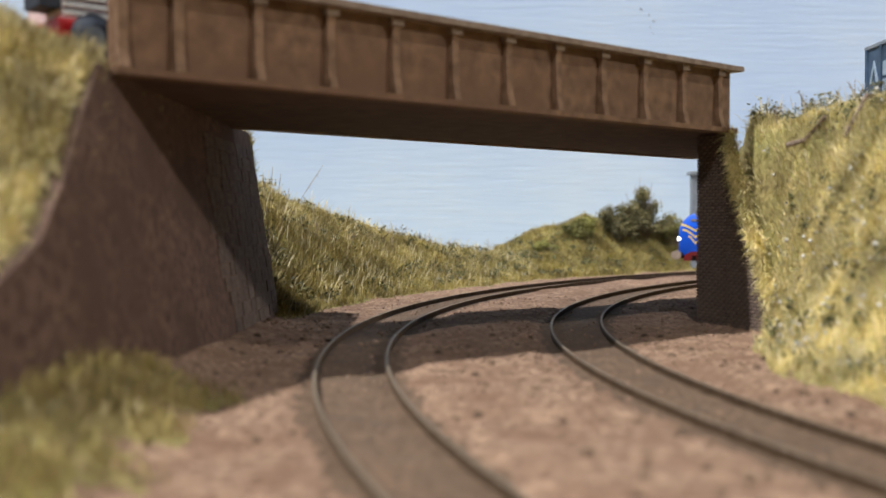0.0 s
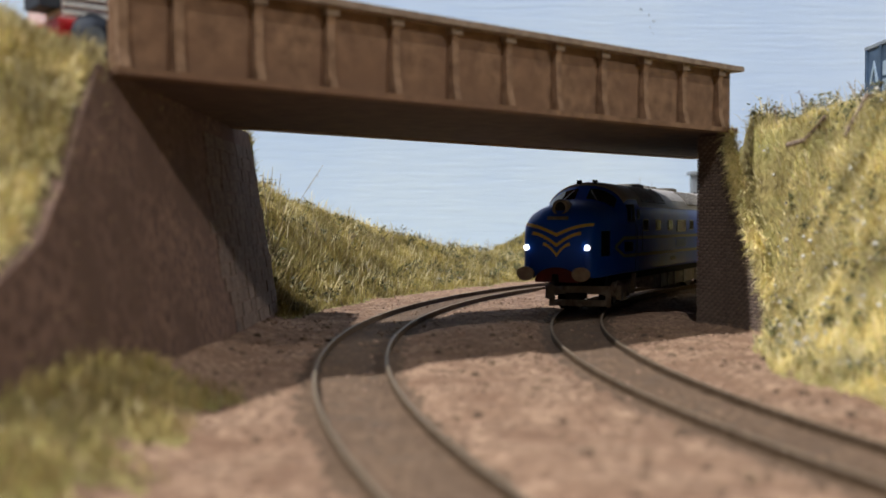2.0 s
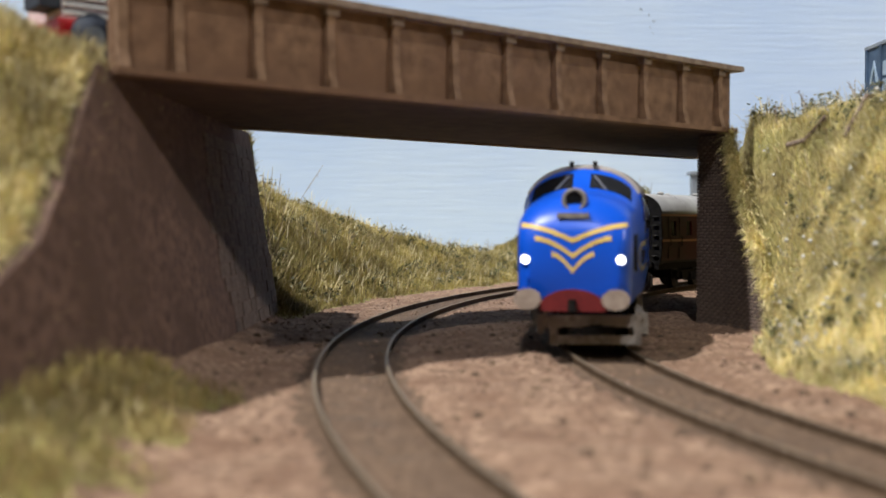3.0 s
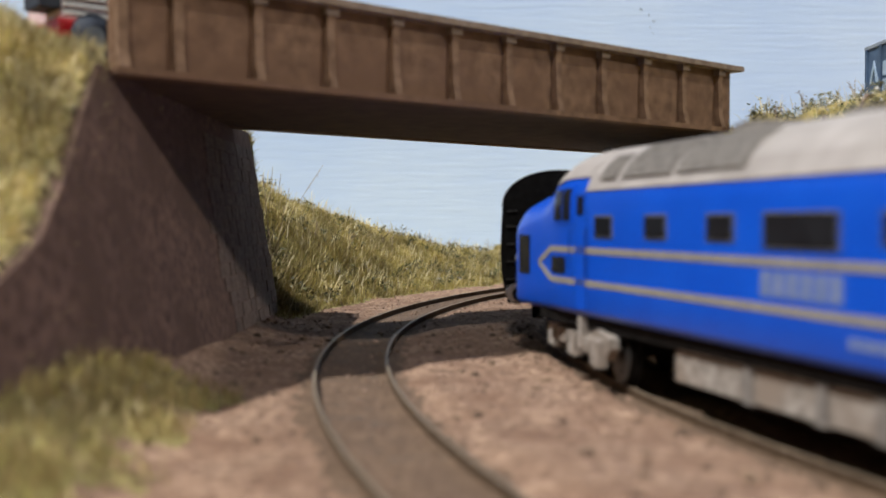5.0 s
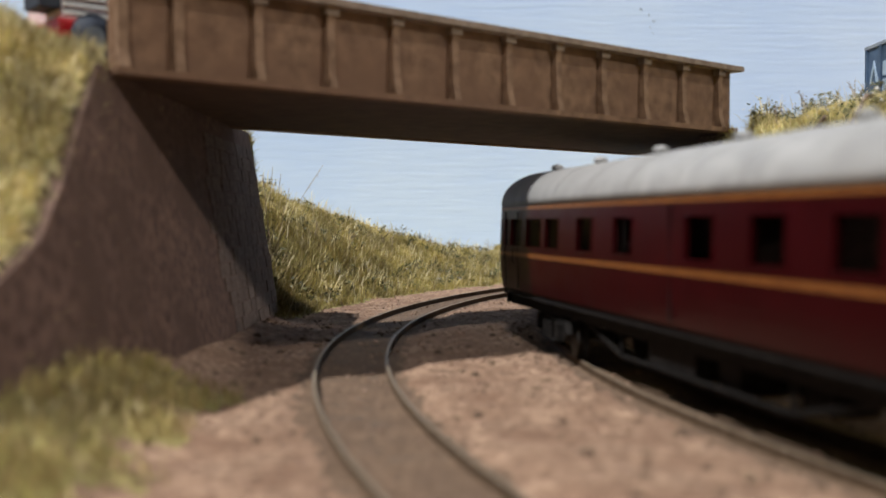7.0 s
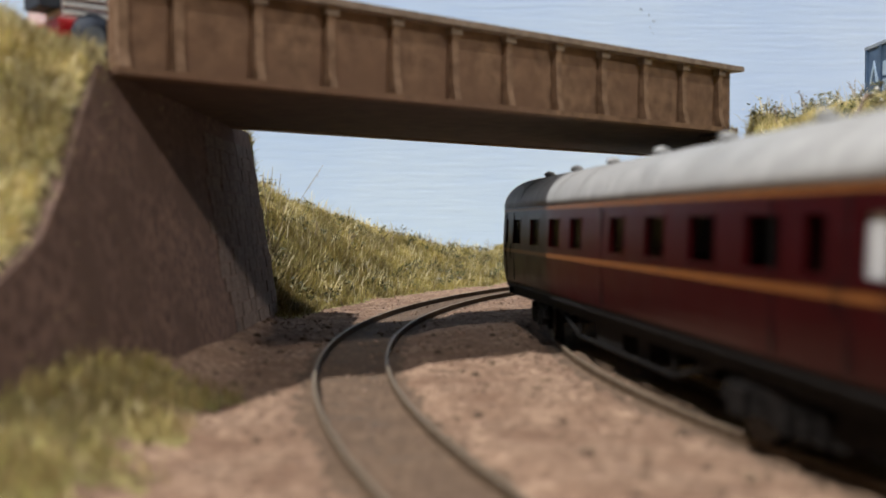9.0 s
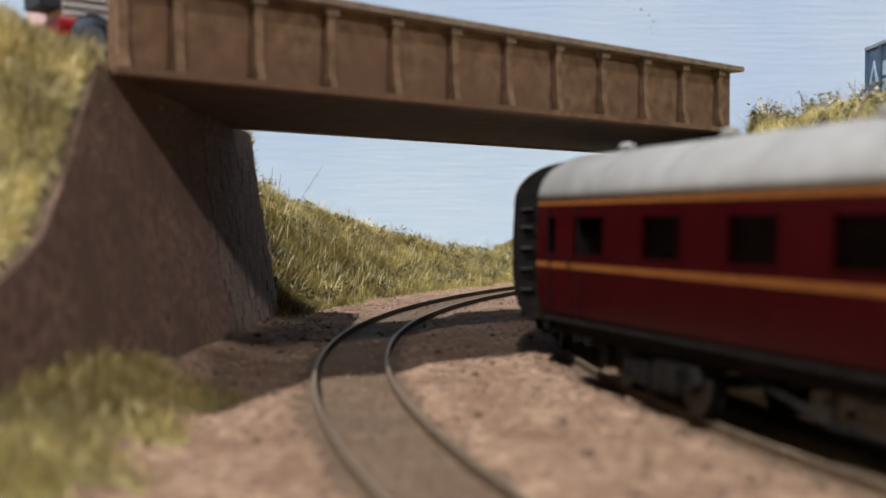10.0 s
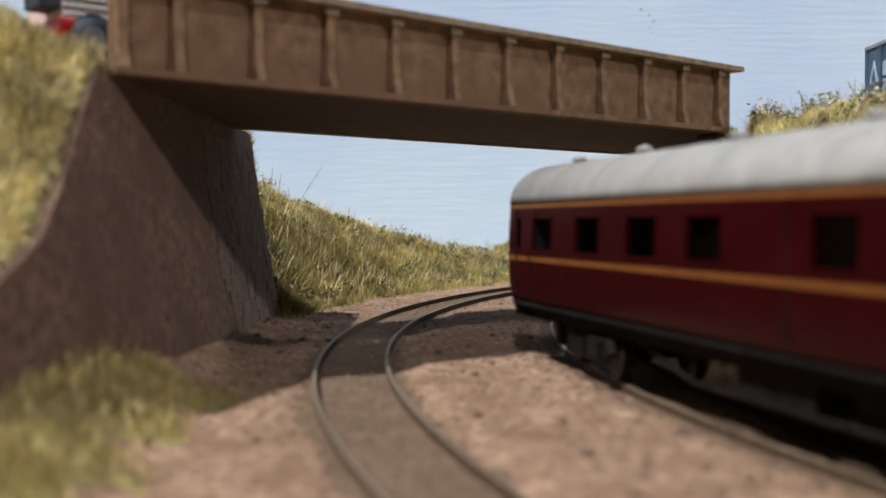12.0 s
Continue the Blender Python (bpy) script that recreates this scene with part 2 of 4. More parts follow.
# tint stands in for the dimness behind the coach windows
M["pane"] = glass("darkened_coach_glazing", (0.5, 0.52, 0.52))
M["frosted"] = surface("frosted_white_glass", (0.5, 0.5, 0.5), (0.6, 0.6, 0.6), None, 2, 9, 0.4)
# near-black brown: the coach's inner shade is put into the colour
M["interior"] = surface("shade_dark_interior", (0.010, 0.006, 0.005), (0.022, 0.013, 0.011), None, 4, 15, 0.7)
M["gangway"] = surface("reddish_gangway_board", (0.10, 0.04, 0.035), (0.14, 0.06, 0.05), None, 3, 10, 0.7)
M["brass"] = surface("steel_buffer", (0.36, 0.29, 0.24), (0.48, 0.40, 0.34), None, 2, 9, 0.45, metal=0.5)
M["busred"] = surface("red_gloss", (0.52, 0.012, 0.02), (0.60, 0.02, 0.03), None, 4, 15, 0.35)
M["buspink"] = surface("pale_pink_panel", (0.70, 0.48, 0.50), (0.80, 0.62, 0.62), None, 3, 12, 0.5)
M["tyre"] = surface("dark_blue_black_rubber", (0.012, 0.016, 0.028), (0.03, 0.04, 0.06), None, 3, 10, 0.7)
M["contblue"] = surface("dull_blue_container_paint", (0.045, 0.085, 0.16), (0.075, 0.13, 0.22), (0.04, 0.07, 0.12), 3, 12, 0.6)
M["contpale"] = surface("pale_blue_panel", (0.28, 0.38, 0.5), (0.36, 0.46, 0.58), None, 2, 8, 0.6)
M["postgrey"] = surface("blue_grey_post", (0.20, 0.23, 0.27), (0.28, 0.31, 0.35), None, 3, 12, 0.6)
M["white"] = surface("white_mark", (0.72, 0.72, 0.72), (0.8, 0.8, 0.8), None, 2, 8, 0.5)
M["road"] = surface("grey_road", (0.07, 0.068, 0.065), (0.13, 0.125, 0.12), None, 2, 20, 0.9)

m, n, l, p = nodes_of("lit_lamp_lens")
p.inputs["Emission Color"].default_value, p.inputs["Emission Strength"].default_value = (0.90, 0.95, 1.0, 1), 6.0
M["lamp"] = m

# painted sky board: pale blue with horizontal brush strokes
m, n, l, p = nodes_of("painted_sky")
co, mp, n1, n2, r1 = n.new("ShaderNodeTexCoord"), n.new("ShaderNodeMapping"), n.new("ShaderNodeTexNoise"), n.new("ShaderNodeTexNoise"), n.new("ShaderNodeValToRGB")
l.new(co.outputs["Object"], mp.inputs[0])
mp.inputs["Scale"].default_value = (6, 1, 90)
mp.inputs["Rotation"].default_value = (0, radians(2.0), 0)
l.new(mp.outputs[0], n1.inputs["Vector"])
n1.inputs["Scale"].default_value, n1.inputs["Detail"].default_value, n1.inputs["Distortion"].default_value = 3.0, 5, 0.6
n2.inputs["Scale"].default_value = 5.0
l.new(co.outputs["Object"], n2.inputs["Vector"])
add = n.new("ShaderNodeMath")
add.operation = "MULTIPLY_ADD"
l.new(n1.outputs["Fac"], add.inputs[0])
add.inputs[1].default_value = 0.35
l.new(n2.outputs["Fac"], add.inputs[2])
r1.color_ramp.elements[0].position, r1.color_ramp.elements[1].position = 0.45, 0.95
r1.color_ramp.elements[0].color, r1.color_ramp.elements[1].color = (0.52, 0.675, 0.98, 1), (0.66, 0.79, 1.0, 1)
l.new(add.outputs[0], r1.inputs[0])
l.new(r1.outputs[0], p.inputs["Base Color"])
bp = n.new("ShaderNodeBump")
bp.inputs["Distance"].default_value, bp.inputs["Strength"].default_value = 0.0005, 0.7
l.new(n1.outputs["Fac"], bp.inputs["Height"])
l.new(bp.outputs[0], p.inputs["Normal"])
p.inputs["Roughness"].default_value = 0.6
M["sky"] = m


# ---------------------------------------------------------------- mesh helpers (millimetres in, metres out)
def part(name, bm, material, parent=None, label="", smooth_faces=False, bevel=0.0):
    if bevel:
        bmesh.ops.bevel(bm, geom=[e for e in bm.edges if len(e.link_faces) == 2 and e.calc_face_angle(0) > 0.6], offset=bevel,
                        segments=1, affect="EDGES", profile=0.5)
    bmesh.ops.scale(bm, vec=(MM, MM * YK, MM), verts=bm.verts)
    bmesh.ops.recalc_face_normals(bm, faces=bm.faces)
    me = bpy.data.meshes.new(name)
    bm.to_mesh(me)
    bm.free()
    if smooth_faces:
        for f in me.polygons:
            f.use_smooth = True
    me.materials.append(M[material] if isinstance(material, str) else material)
    ob = new(name, me)
    if parent:
        ob.parent = parent
    if label:
        ob["label"] = label
    return ob


def thing(name, label, category, group="", kind="", m=None):
    ob = new(name)
    ob.empty_display_size = 0.01
    if m is not None:
        ob.matrix_world = m
    return tagged(ob, label, category, group, kind)


def box(bm, x0, x1, y0, y1, z0, z1):
    v = [bm.verts.new((x, y, z)) for z in (z0, z1) for x, y in ((x0, y0), (x1, y0), (x1, y1), (x0, y1))]
    for f in ((3, 2, 1, 0), (4, 5, 6, 7), (0, 1, 5, 4), (1, 2, 6, 5), (2, 3, 7, 6), (3, 0, 4, 7)):
        bm.faces.new([v[i] for i in f])
    return v


def boxes(*rows):
    bm = bmesh.new()
    for r in rows:
        box(bm, *r)
    return bm


def prism(bm, pts, axis, a, b):
    """Extrude a flat outline along an axis from a to b."""
    def at(p, h):
        return {"x": (h, p[0], p[1]), "y": (p[0], h, p[1]), "z": (p[0], p[1], h)}[axis]
    lo, hi = [bm.verts.new(at(p, a)) for p in pts], [bm.verts.new(at(p, b)) for p in pts]
    bm.faces.new(lo[::-1])
    bm.faces.new(hi)
    for i in range(len(pts)):
        j = (i + 1) % len(pts)
        bm.faces.new((lo[i], lo[j], hi[j], hi[i]))


def disc(bm, c, axis, r, a, b, n=20, ry=None):
    pts = [(c[0] + r * math.cos(2 * math.pi * i / n), c[1] + (ry or r) * math.sin(2 * math.pi * i / n)) for i in range(n)]
    prism(bm, pts, axis, a, b)


def loft(bm, rings, cap=True, closed=True):
    vs = [[bm.verts.new(p) for p in ring] for ring in rings]
    k = len(vs[0])
    for a, b in zip(vs, vs[1:]):
        for i in range(k if closed else k - 1):
            j = (i + 1) % k
            bm.faces.new((a[i], a[j], b[j], b[i]))
    if cap:
        bm.faces.new(vs[0][::-1])
        bm.faces.new(vs[-1])
    return vs


def rod(bm, pts, r, n=6):
    rings = []
    for i, p in enumerate(pts):
        d = (Vector(pts[min(i + 1, len(pts) - 1)]) - Vector(pts[max(i - 1, 0)])).normalized()
        u = d.orthogonal().normalized()
        v = d.cross(u)
        rings.append([Vector(p) + r * (u * math.cos(2 * math.pi * k / n) + v * math.sin(2 * math.pi * k / n)) for k in range(n)])
    loft(bm, rings)


def mesh_from(name, verts, faces, material, parent=None, label="", smooth_faces=False):
    me = bpy.data.meshes.new(name)
    me.from_pydata([(v[0] * MM, v[1] * MM * YK, v[2] * MM) for v in verts], [], faces)
    me.update()
    me.materials.append(M[material])
    if smooth_faces:
        for f in me.polygons:
            f.use_smooth = True
    ob = new(name, me)
    if parent:
        ob.parent = parent
    if label:
        ob["label"] = label
    return ob


# ---------------------------------------------------------------- ground and sky board
SHEET = {}


def sheet_z(x, y):
    """Height of the finished ground sheet at a place of the plan."""
    xs, ys, zs = SHEET["x"], SHEET["y"], SHEET["z"]
    i, j = min(max(bisect(xs, x) - 1, 0), len(xs) - 2), min(max(bisect(ys, y) - 1, 0), len(ys) - 2)
    u, v, w = (x - xs[i]) / (xs[i + 1] - xs[i]), (y - ys[j]) / (ys[j + 1] - ys[j]), len(xs)
    a, b, c, d = zs[j * w + i], zs[j * w + i + 1], zs[(j + 1) * w + i], zs[(j + 1) * w + i + 1]
    return (a * (1 - u) + b * u) * (1 - v) + (c * (1 - u) + d * u) * v


def bisect(rows, v):
    lo, hi = 0, len(rows)
    while lo < hi:
        mid = (lo + hi) // 2
        lo, hi = (lo, mid) if v < rows[mid] else (mid + 1, hi)
    return lo


def build_ground():
    def axis(rows):
        out = []
        for a, b, step in rows:
            v = a
            while v < b - 1e-6:
                out.append(v)
                v += step
        return out + [rows[-1][1]]
    xs = axis([(-900, -150, 25), (-150, 240, 2.0), (240, 1700, 25)])
    ys = axis([(-500, 90, 20), (90, 500, 2.0), (500, 960, 4.0), (960, 1300, 20)])
    verts = [(x, y, ground_z(x, y)) for y in ys for x in xs]
    w = len(xs)
    faces = [(j * w + i, j * w + i + 1, (j + 1) * w + i + 1, (j + 1) * w + i) for j in range(len(ys) - 1) for i in range(w - 1)]
    ob = mesh_from("ground", verts, faces, "ballast", smooth_faces=True)
    ob.data.materials.append(M["earth"])
    ob.data.materials.append(M["infill"])
    for f, (a, b, c, d) in zip(ob.data.polygons, faces):
        x, y, z = ((verts[a][k] + verts[c][k]) / 2 for k in range(3))
        r = math.hypot(x - CX, y - CY)
        if grassy(x, y) > 0.25 + 0.25 * noise.noise((x * 0.15, y * 0.15, 4)):
            f.material_index = 1
        elif min(abs(r - RA), abs(r - RB)) < 12.5 + 2.5 * noise.noise((x * 0.12, y * 0.12, 6)):
            f.material_index = 2
    SHEET["x"], SHEET["y"], SHEET["z"] = xs, ys, [v[2] for v in verts]
    return tagged(ob, "sandy brown ballasted ground with grassy cutting sides", "ground", kind="structure")


build_ground()
bm = boxes((-1500, 1900, 1250, 1262, -20, 900))
tagged(part("backdrop", bm, "sky"), "pale blue sky painted with brush strokes on a board", "backdrop", kind="structure")
bm = boxes((-1500, 1900, -700, 1262, -32, -20))
tagged(part("baseboard", bm, "sleeper"), "dark wooden board under the layout", "board", kind="structure")


# ---------------------------------------------------------------- track
def ring_strip(r0, r1, z0, z1, a0, a1, n):
    verts, faces = [], []
    for i in range(n + 1):
        a = a0 + (a1 - a0) * i / n
        for r, z in ((r0, z0), (r1, z0), (r1, z1), (r0, z1)):
            verts.append((CX - r * math.cos(a), CY + r * math.sin(a), z))
    for i in range(n):
        for k in range(4):
            faces.append((i * 4 + k, i * 4 + (k + 1) % 4, i * 4 + 4 + (k + 1) % 4, i * 4 + 4 + k))
    faces += [(0, 1, 2, 3), (n * 4 + 3, n * 4 + 2, n * 4 + 1, n * 4)]
    return verts, faces


def build_track(radius, label):
    track = thing("track", label, "railway track", "tracks of the line", "structure")
    for side in (1, -1):
        r = radius + side * 8.65
        for name, r0, r1, z0, z1, mat in (("rail", r - 0.28, r + 0.28, -2.2, -0.75, "rail"), ("rail_head", r - 0.5, r + 0.5, -0.8, -0.06, "rail"),
                                          ("rail_foot", r - 1.0, r + 1.0, -2.6, -2.1, "rail"), ("running_surface", r - 0.36, r + 0.36, -0.08, 0.0, "railtop")):
            v, f = ring_strip(r0, r1, z0, z1, -1.7, 2.2, 300)
            mesh_from(name, v, f, mat, track)
    bm = boxes((-16.5, 16.5, -1.65, 1.65, -3.6, -2.02))
    bmesh.ops.bevel(bm, geom=bm.edges[:], offset=0.25, segments=1, affect="EDGES")
    bmesh.ops.scale(bm, vec=(MM, MM, MM), verts=bm.verts)
    me = bpy.data.meshes.new("sleeper")
    bm.to_mesh(me)
    bm.free()
    me.materials.append(M["sleeper"])
    step = 8.6 / radius
    for i in range(-34, 84):
        a = i * step
        ob = new("sleeper", me)
        ob.parent = track
        ob.matrix_basis = pose((CX - radius * math.cos(a)) * MM, (CY + radius * math.sin(a)) * MM * K, 0, 0, 0, -math.degrees(math.atan2(math.sin(a), K * math.cos(a))))
    return track


build_track(RA, "outer curved track with brown weathered rails in sandy ballast")
build_track(RB, "inner curved track with worn steel rails in sandy ballast")


# ---------------------------------------------------------------- bridge
BRIDGE = Matrix.Translation((GX * MM, GY * MM, 0)) @ Matrix.Rotation(math.atan2(DY, DX), 4, "Z")


def girder(name, y, face, SPAN, first):
    """A plate girder along x at depth y, its stiffened side facing face (-1: to the front)."""
    bm = bmesh.new()
    a, b = sorted((y, y - face * 3.0))
    box(bm, 0, SPAN, a, b, ZDECK, ZTOP - 1.6)
    web = part("web", bm, "girder", bridge, bevel=0.3)
    a, b = sorted((y + face * 4.2, y - face * 5.0))
    bm = boxes((-1.5, SPAN + 2.5, a, b, ZTOP - 1.7, ZTOP))
    part("top_flange", bm, "girder_edge", bridge, "scuffed lighter top flange", bevel=0.35)
    a, b = sorted((y + face * 3.0, y - face * 3.0))
    bm = boxes((-0.5, SPAN + 0.5, a, b, ZDECK - 1.4, ZDECK + 0.2))
    part("bottom_flange", bm, "girder", bridge, bevel=0.3)
    for k in range(first, 11):
        x = 1.4 if k == -1 else 14.4 + 20.3 * k
        bm = bmesh.new()
        f = face
        pts = [(y - f * 0.2, ZDECK + 0.2), (y + f * 3.0, ZDECK + 0.2), (y + f * 1.9, ZDECK + 4.5), (y + f * 1.5, ZTOP - 6), (y + f * 2.0, ZTOP - 3.4),
               (y + f * 2.6, ZTOP - 1.7), (y - f * 0.2, ZTOP - 1.7)]
        prism(bm, pts, "x", x - 1.15, x + 1.15)
        rib = part("stiffener", bm, "girder_rib", bridge, bevel=0.3)
        bm = bmesh.new()
        box(bm, x - 1.9, x + 1.9, *sorted((y + f * 2.4, y)), ZTOP - 3.8, ZTOP - 1.7)
        part("cleat", bm, "girder_edge", rib, bevel=0.3)


YK = 1.0
bridge = thing("girder_bridge", "brown plate girder bridge with stiffened panels spanning both tracks", "bridge", m=BRIDGE)
girder("front", 0.0, -1, SPAN, -1)
girder("back", WIDE, 1, SPAN + 112, 0)
for name, z0, z1, mat, label in (("deck", ZDECK - 1.0, ZDECK + 1.5, "soffit", "brown soffit and deck, shade put into the colour"), ("roadway", ZDECK + 1.52, ZDECK + 4.4, "road", "")):
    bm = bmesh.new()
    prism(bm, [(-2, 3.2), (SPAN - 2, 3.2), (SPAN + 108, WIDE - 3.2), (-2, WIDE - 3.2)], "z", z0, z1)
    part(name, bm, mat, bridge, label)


YK = K


def wall_mesh(outline, fx, thick, name, material, parent):
    """An upright wall over an outline of (y, z); fx(z) gives its front face's x."""
    bm = bmesh.new()
    a = [bm.verts.new((fx(z), y, z)) for y, z in outline]
    b = [bm.verts.new((fx(z) - thick, y, z)) for y, z in outline]
    bm.faces.new(a)
    bm.faces.new(b[::-1])
    for i in range(len(outline)):
        j = (i + 1) % len(outline)
        bm.faces.new((a[j], a[i], b[i], b[j]))
    return part(name, bm, material, parent)


def left_x(z):
    return -62.0 - 9.0 * z / 68.0


left = thing("abutment", "battered grey-brown stone abutment with a sloping wing wall", "abutment")
wall_mesh([(146, -5), (470, -5), (452, 67.5), (256, 67.5), (238, 55), (222, 43), (203, 31.5), (183, 26), (166, 22), (146, 18)], left_x, 3.5, "wall", "wall", left)
# courses of worn stone on the deep end of the left wall
rng = random.Random(4)
for row in range(14):
    z0 = 1.5 + row * 4.3
    y = 352 + rng.uniform(0, 9) + max(0, 6 - row) * 3
    while y < 466 - 17 * z0 / 68:
        w = rng.uniform(5.5, 9.5)
        bm = bmesh.new()
        y1 = min(y + w - 0.4, 467 - 17 * z0 / 68)
        d = rng.uniform(0.1, 0.45)
        for v in box(bm, 0, 1, y, y1, z0, z0 + 3.95):
            v.co.x = left_x(v.co.z) + (d if v.co.x > 0.5 else -0.6)
        part("stone", bm, "brick", left, bevel=0.3)
        y += w

# right pier: end of the wall under the bridge, and a brick wing beside it
pier = thing("pier", "brick bridge pier darkened as if shaded, with a lit wing wall", "pier")
bm = bmesh.new()
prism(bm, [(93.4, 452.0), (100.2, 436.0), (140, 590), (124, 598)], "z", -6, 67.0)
part("wall", bm, "mortar", pier, "pier wall with its shade put into the dark tone")
bm = bmesh.new()
wing = [(100.4, 436.2, 54), (103.5, 425, 36), (107.5, 411, 8)]
lo = [[(x, y, -6), (x, y, z), (x + 4, y + 1, z), (x + 4, y + 1, -6)] for x, y, z in wing]
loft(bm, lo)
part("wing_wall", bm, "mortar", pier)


def brick_panel(p0, p1, z0, z1, bw, bh, skip, parent):
    p0, p1 = Vector((p0[0], p0[1] * K, 0)), Vector((p1[0], p1[1] * K, 0))
    d = (p1 - p0).normalized()
    out = Vector((d.y, -d.x, 0))
    length = (p1 - p0).length
    row, z = 0, z0
    cache = {}
    while z < z1:
        s = -bw * 0.5 * (row % 2)
        while s < length:
            a, b = max(s, 0), min(s + bw - 0.28, length)
            if b - a > 0.5 and not skip(a, z):
                key = round(b - a, 2)
                if key not in cache:
                    bm = boxes((0, b - a, 0, 0.9, 0, bh - 0.28))
                    bmesh.ops.bevel(bm, geom=bm.edges[:], offset=0.12, segments=1, affect="EDGES")
                    bmesh.ops.scale(bm, vec=(MM, MM, MM), verts=bm.verts)
                    me = bpy.data.meshes.new("brick")
                    bm.to_mesh(me)
                    bm.free()
                    me.materials.append(M["brick"])
                    cache[key] = me
                ob = new("brick", cache[key])
                ob.parent = parent
                o = p0 + d * a + out * (0.25 + 0.2 * rng.random()) - out * 0
                ob.matrix_basis = Matrix.Translation((o.x * MM, o.y * MM, z * MM)) @ Matrix.Rotation(math.atan2(d.y, d.x), 4, "Z") @ pose(0, -0.0006, 0)
            s += bw
        z += bh
        row += 1


brick_panel((93.4, 452.0), (100.2, 436.0), -4, 66, 3.1, 1.15, lambda s, z: False, pier)
brick_panel((100.4, 436.2), (107.5, 411.0), -4, 53, 3.1, 1.15, lambda s, z: z > 51 - s * 2.05, pier)


YK = 1.0


# ---------------------------------------------------------------- the train
def tex_mesh(name, rings, material, parent, label="", cap=True, closed=True):
    bm = bmesh.new()
    loft(bm, rings, cap, closed)
    ob = part(name, bm, material, parent, label, True)
    return ob


def section(w, zb, zs, zt, n=14, power=2.2):
    """Half-round roofed cross-section, as (y, z) from the right foot over the top to the left foot."""
    pts = [(-w * 0.97, zb), (-w, zb + 1.2)]
    for i in range(4):
        pts.append((-w, zb + 1.2 + (zs - zb - 1.2) * (i + 1) / 4))
    for i in range(1, n):
        a = math.pi * i / n
        c, s = math.cos(a), math.sin(a)
        pts.append((-w * math.copysign(abs(c) ** (2 / power), c), zs + (zt - zs) * abs(s) ** (2 / power)))
    pts += [(w, z) for _, z in pts[5:1:-1]] + [(w, zb + 1.2), (w * 0.97, zb)]
    return pts


# stations of the locomotive body: x, half width, foot, shoulder, top
LOCO = [(90, 17.4, 14.2, 38.4, 51.6), (95, 17.2, 14.2, 38.0, 51.2), (98.5, 16.9, 14.2, 37.4, 49.8), (105, 16.4, 14.0, 35.4, 44.6), (107.5, 16.2, 14.0, 34.8, 43.8),
        (118, 15.7, 13.8, 33.8, 43.0), (126, 15.2, 13.6, 32.8, 41.6), (129.5, 14.7, 13.6, 31.6, 39.4), (131.8, 13.9, 14.0, 30.0, 37.0), (133.2, 12.9, 14.6, 28.2, 34.4),
        (133.9, 11.0, 15.6, 26.2, 32.0)]


def loco_at(x):
    x = abs(x)
    if x <= LOCO[0][0]:
        return LOCO[0][1:]
    for a, b in zip(LOCO, LOCO[1:]):
        if x <= b[0]:
            t = (x - a[0]) / (b[0] - a[0])
            return tuple(p + (q - p) * t for p, q in zip(a[1:], b[1:]))
    return LOCO[-1][1:]


def loco_y(x, z, grow=0.0):
    w, zb, zs, zt = loco_at(x)
    if z <= zs:
        return w + grow
    k = min(0.999, (z - zs) / (zt - zs))
    return w * (1 - k ** 2.2) ** (1 / 2.2) + grow


def loco_z(x, y):
    w, zb, zs, zt = loco_at(x)
    k = min(0.999, abs(y) / w)
    return zs + (zt - zs) * (1 - k ** 2.2) ** (1 / 2.2)


def nose_x(y, z):
    """How far forward the nose reaches at (y, z)."""
    lo, hi = 100.0, 133.9
    for _ in range(30):
        mid = (lo + hi) / 2
        w, zb, zs, zt = loco_at(mid)
        inside = abs(y) <= w and z <= zt and (z <= zs or (abs(y) / w) ** 2.2 + ((z - zs) / (zt - zs)) ** 2.2 <= 1)
        lo, hi = (mid, hi) if inside else (lo, mid)
    return lo


def sheet(name, grid, thick, material, parent, label=""):
    """A curved plate: a grid of points with outward normals (point, normal)."""
    bm = bmesh.new()
    top = [[bm.verts.new(p + nrm * thick) for p, nrm in row] for row in grid]
    low = [[bm.verts.new(p - nrm * 0.4) for p, nrm in row] for row in grid]
    a, b = len(grid), len(grid[0])
    for i in range(a - 1):
        for j in range(b - 1):
            bm.faces.new((top[i][j], top[i + 1][j], top[i + 1][j + 1], top[i][j + 1]))
    rim = [(i, 0) for i in range(a)] + [(a - 1, j) for j in range(1, b)] + [(i, b - 1) for i in range(a - 2, -1, -1)] + [(0, j) for j in range(b - 2, 0, -1)]
    for (i, j), (k, m_) in zip(rim, rim[1:] + rim[:1]):
        bm.faces.new((top[i][j], top[k][m_], low[k][m_], low[i][j]))
    return part(name, bm, material, parent, label, False)


def side_plate(name, x0, x1, z0, z1, side, thick, material, parent, nx=2, nz=2, label="", slant=0.0):
    grid = []
    for i in range(nx + 1):
        row = []
        for j in range(nz + 1):
            z = z0 + (z1 - z0) * j / nz
            x = x0 + (x1 - x0) * i / nx + slant * (j / nz)
            y = loco_y(x, z)
            dz = loco_y(x, z + 0.05) - y
            nrm = Vector((0, 1, -dz / 0.05)).normalized()
            row.append((Vector((x, side * y, z)), Vector((0, side * nrm.y, nrm.z))))
        grid.append(row)
    return sheet(name, grid, thick, material, parent, label)


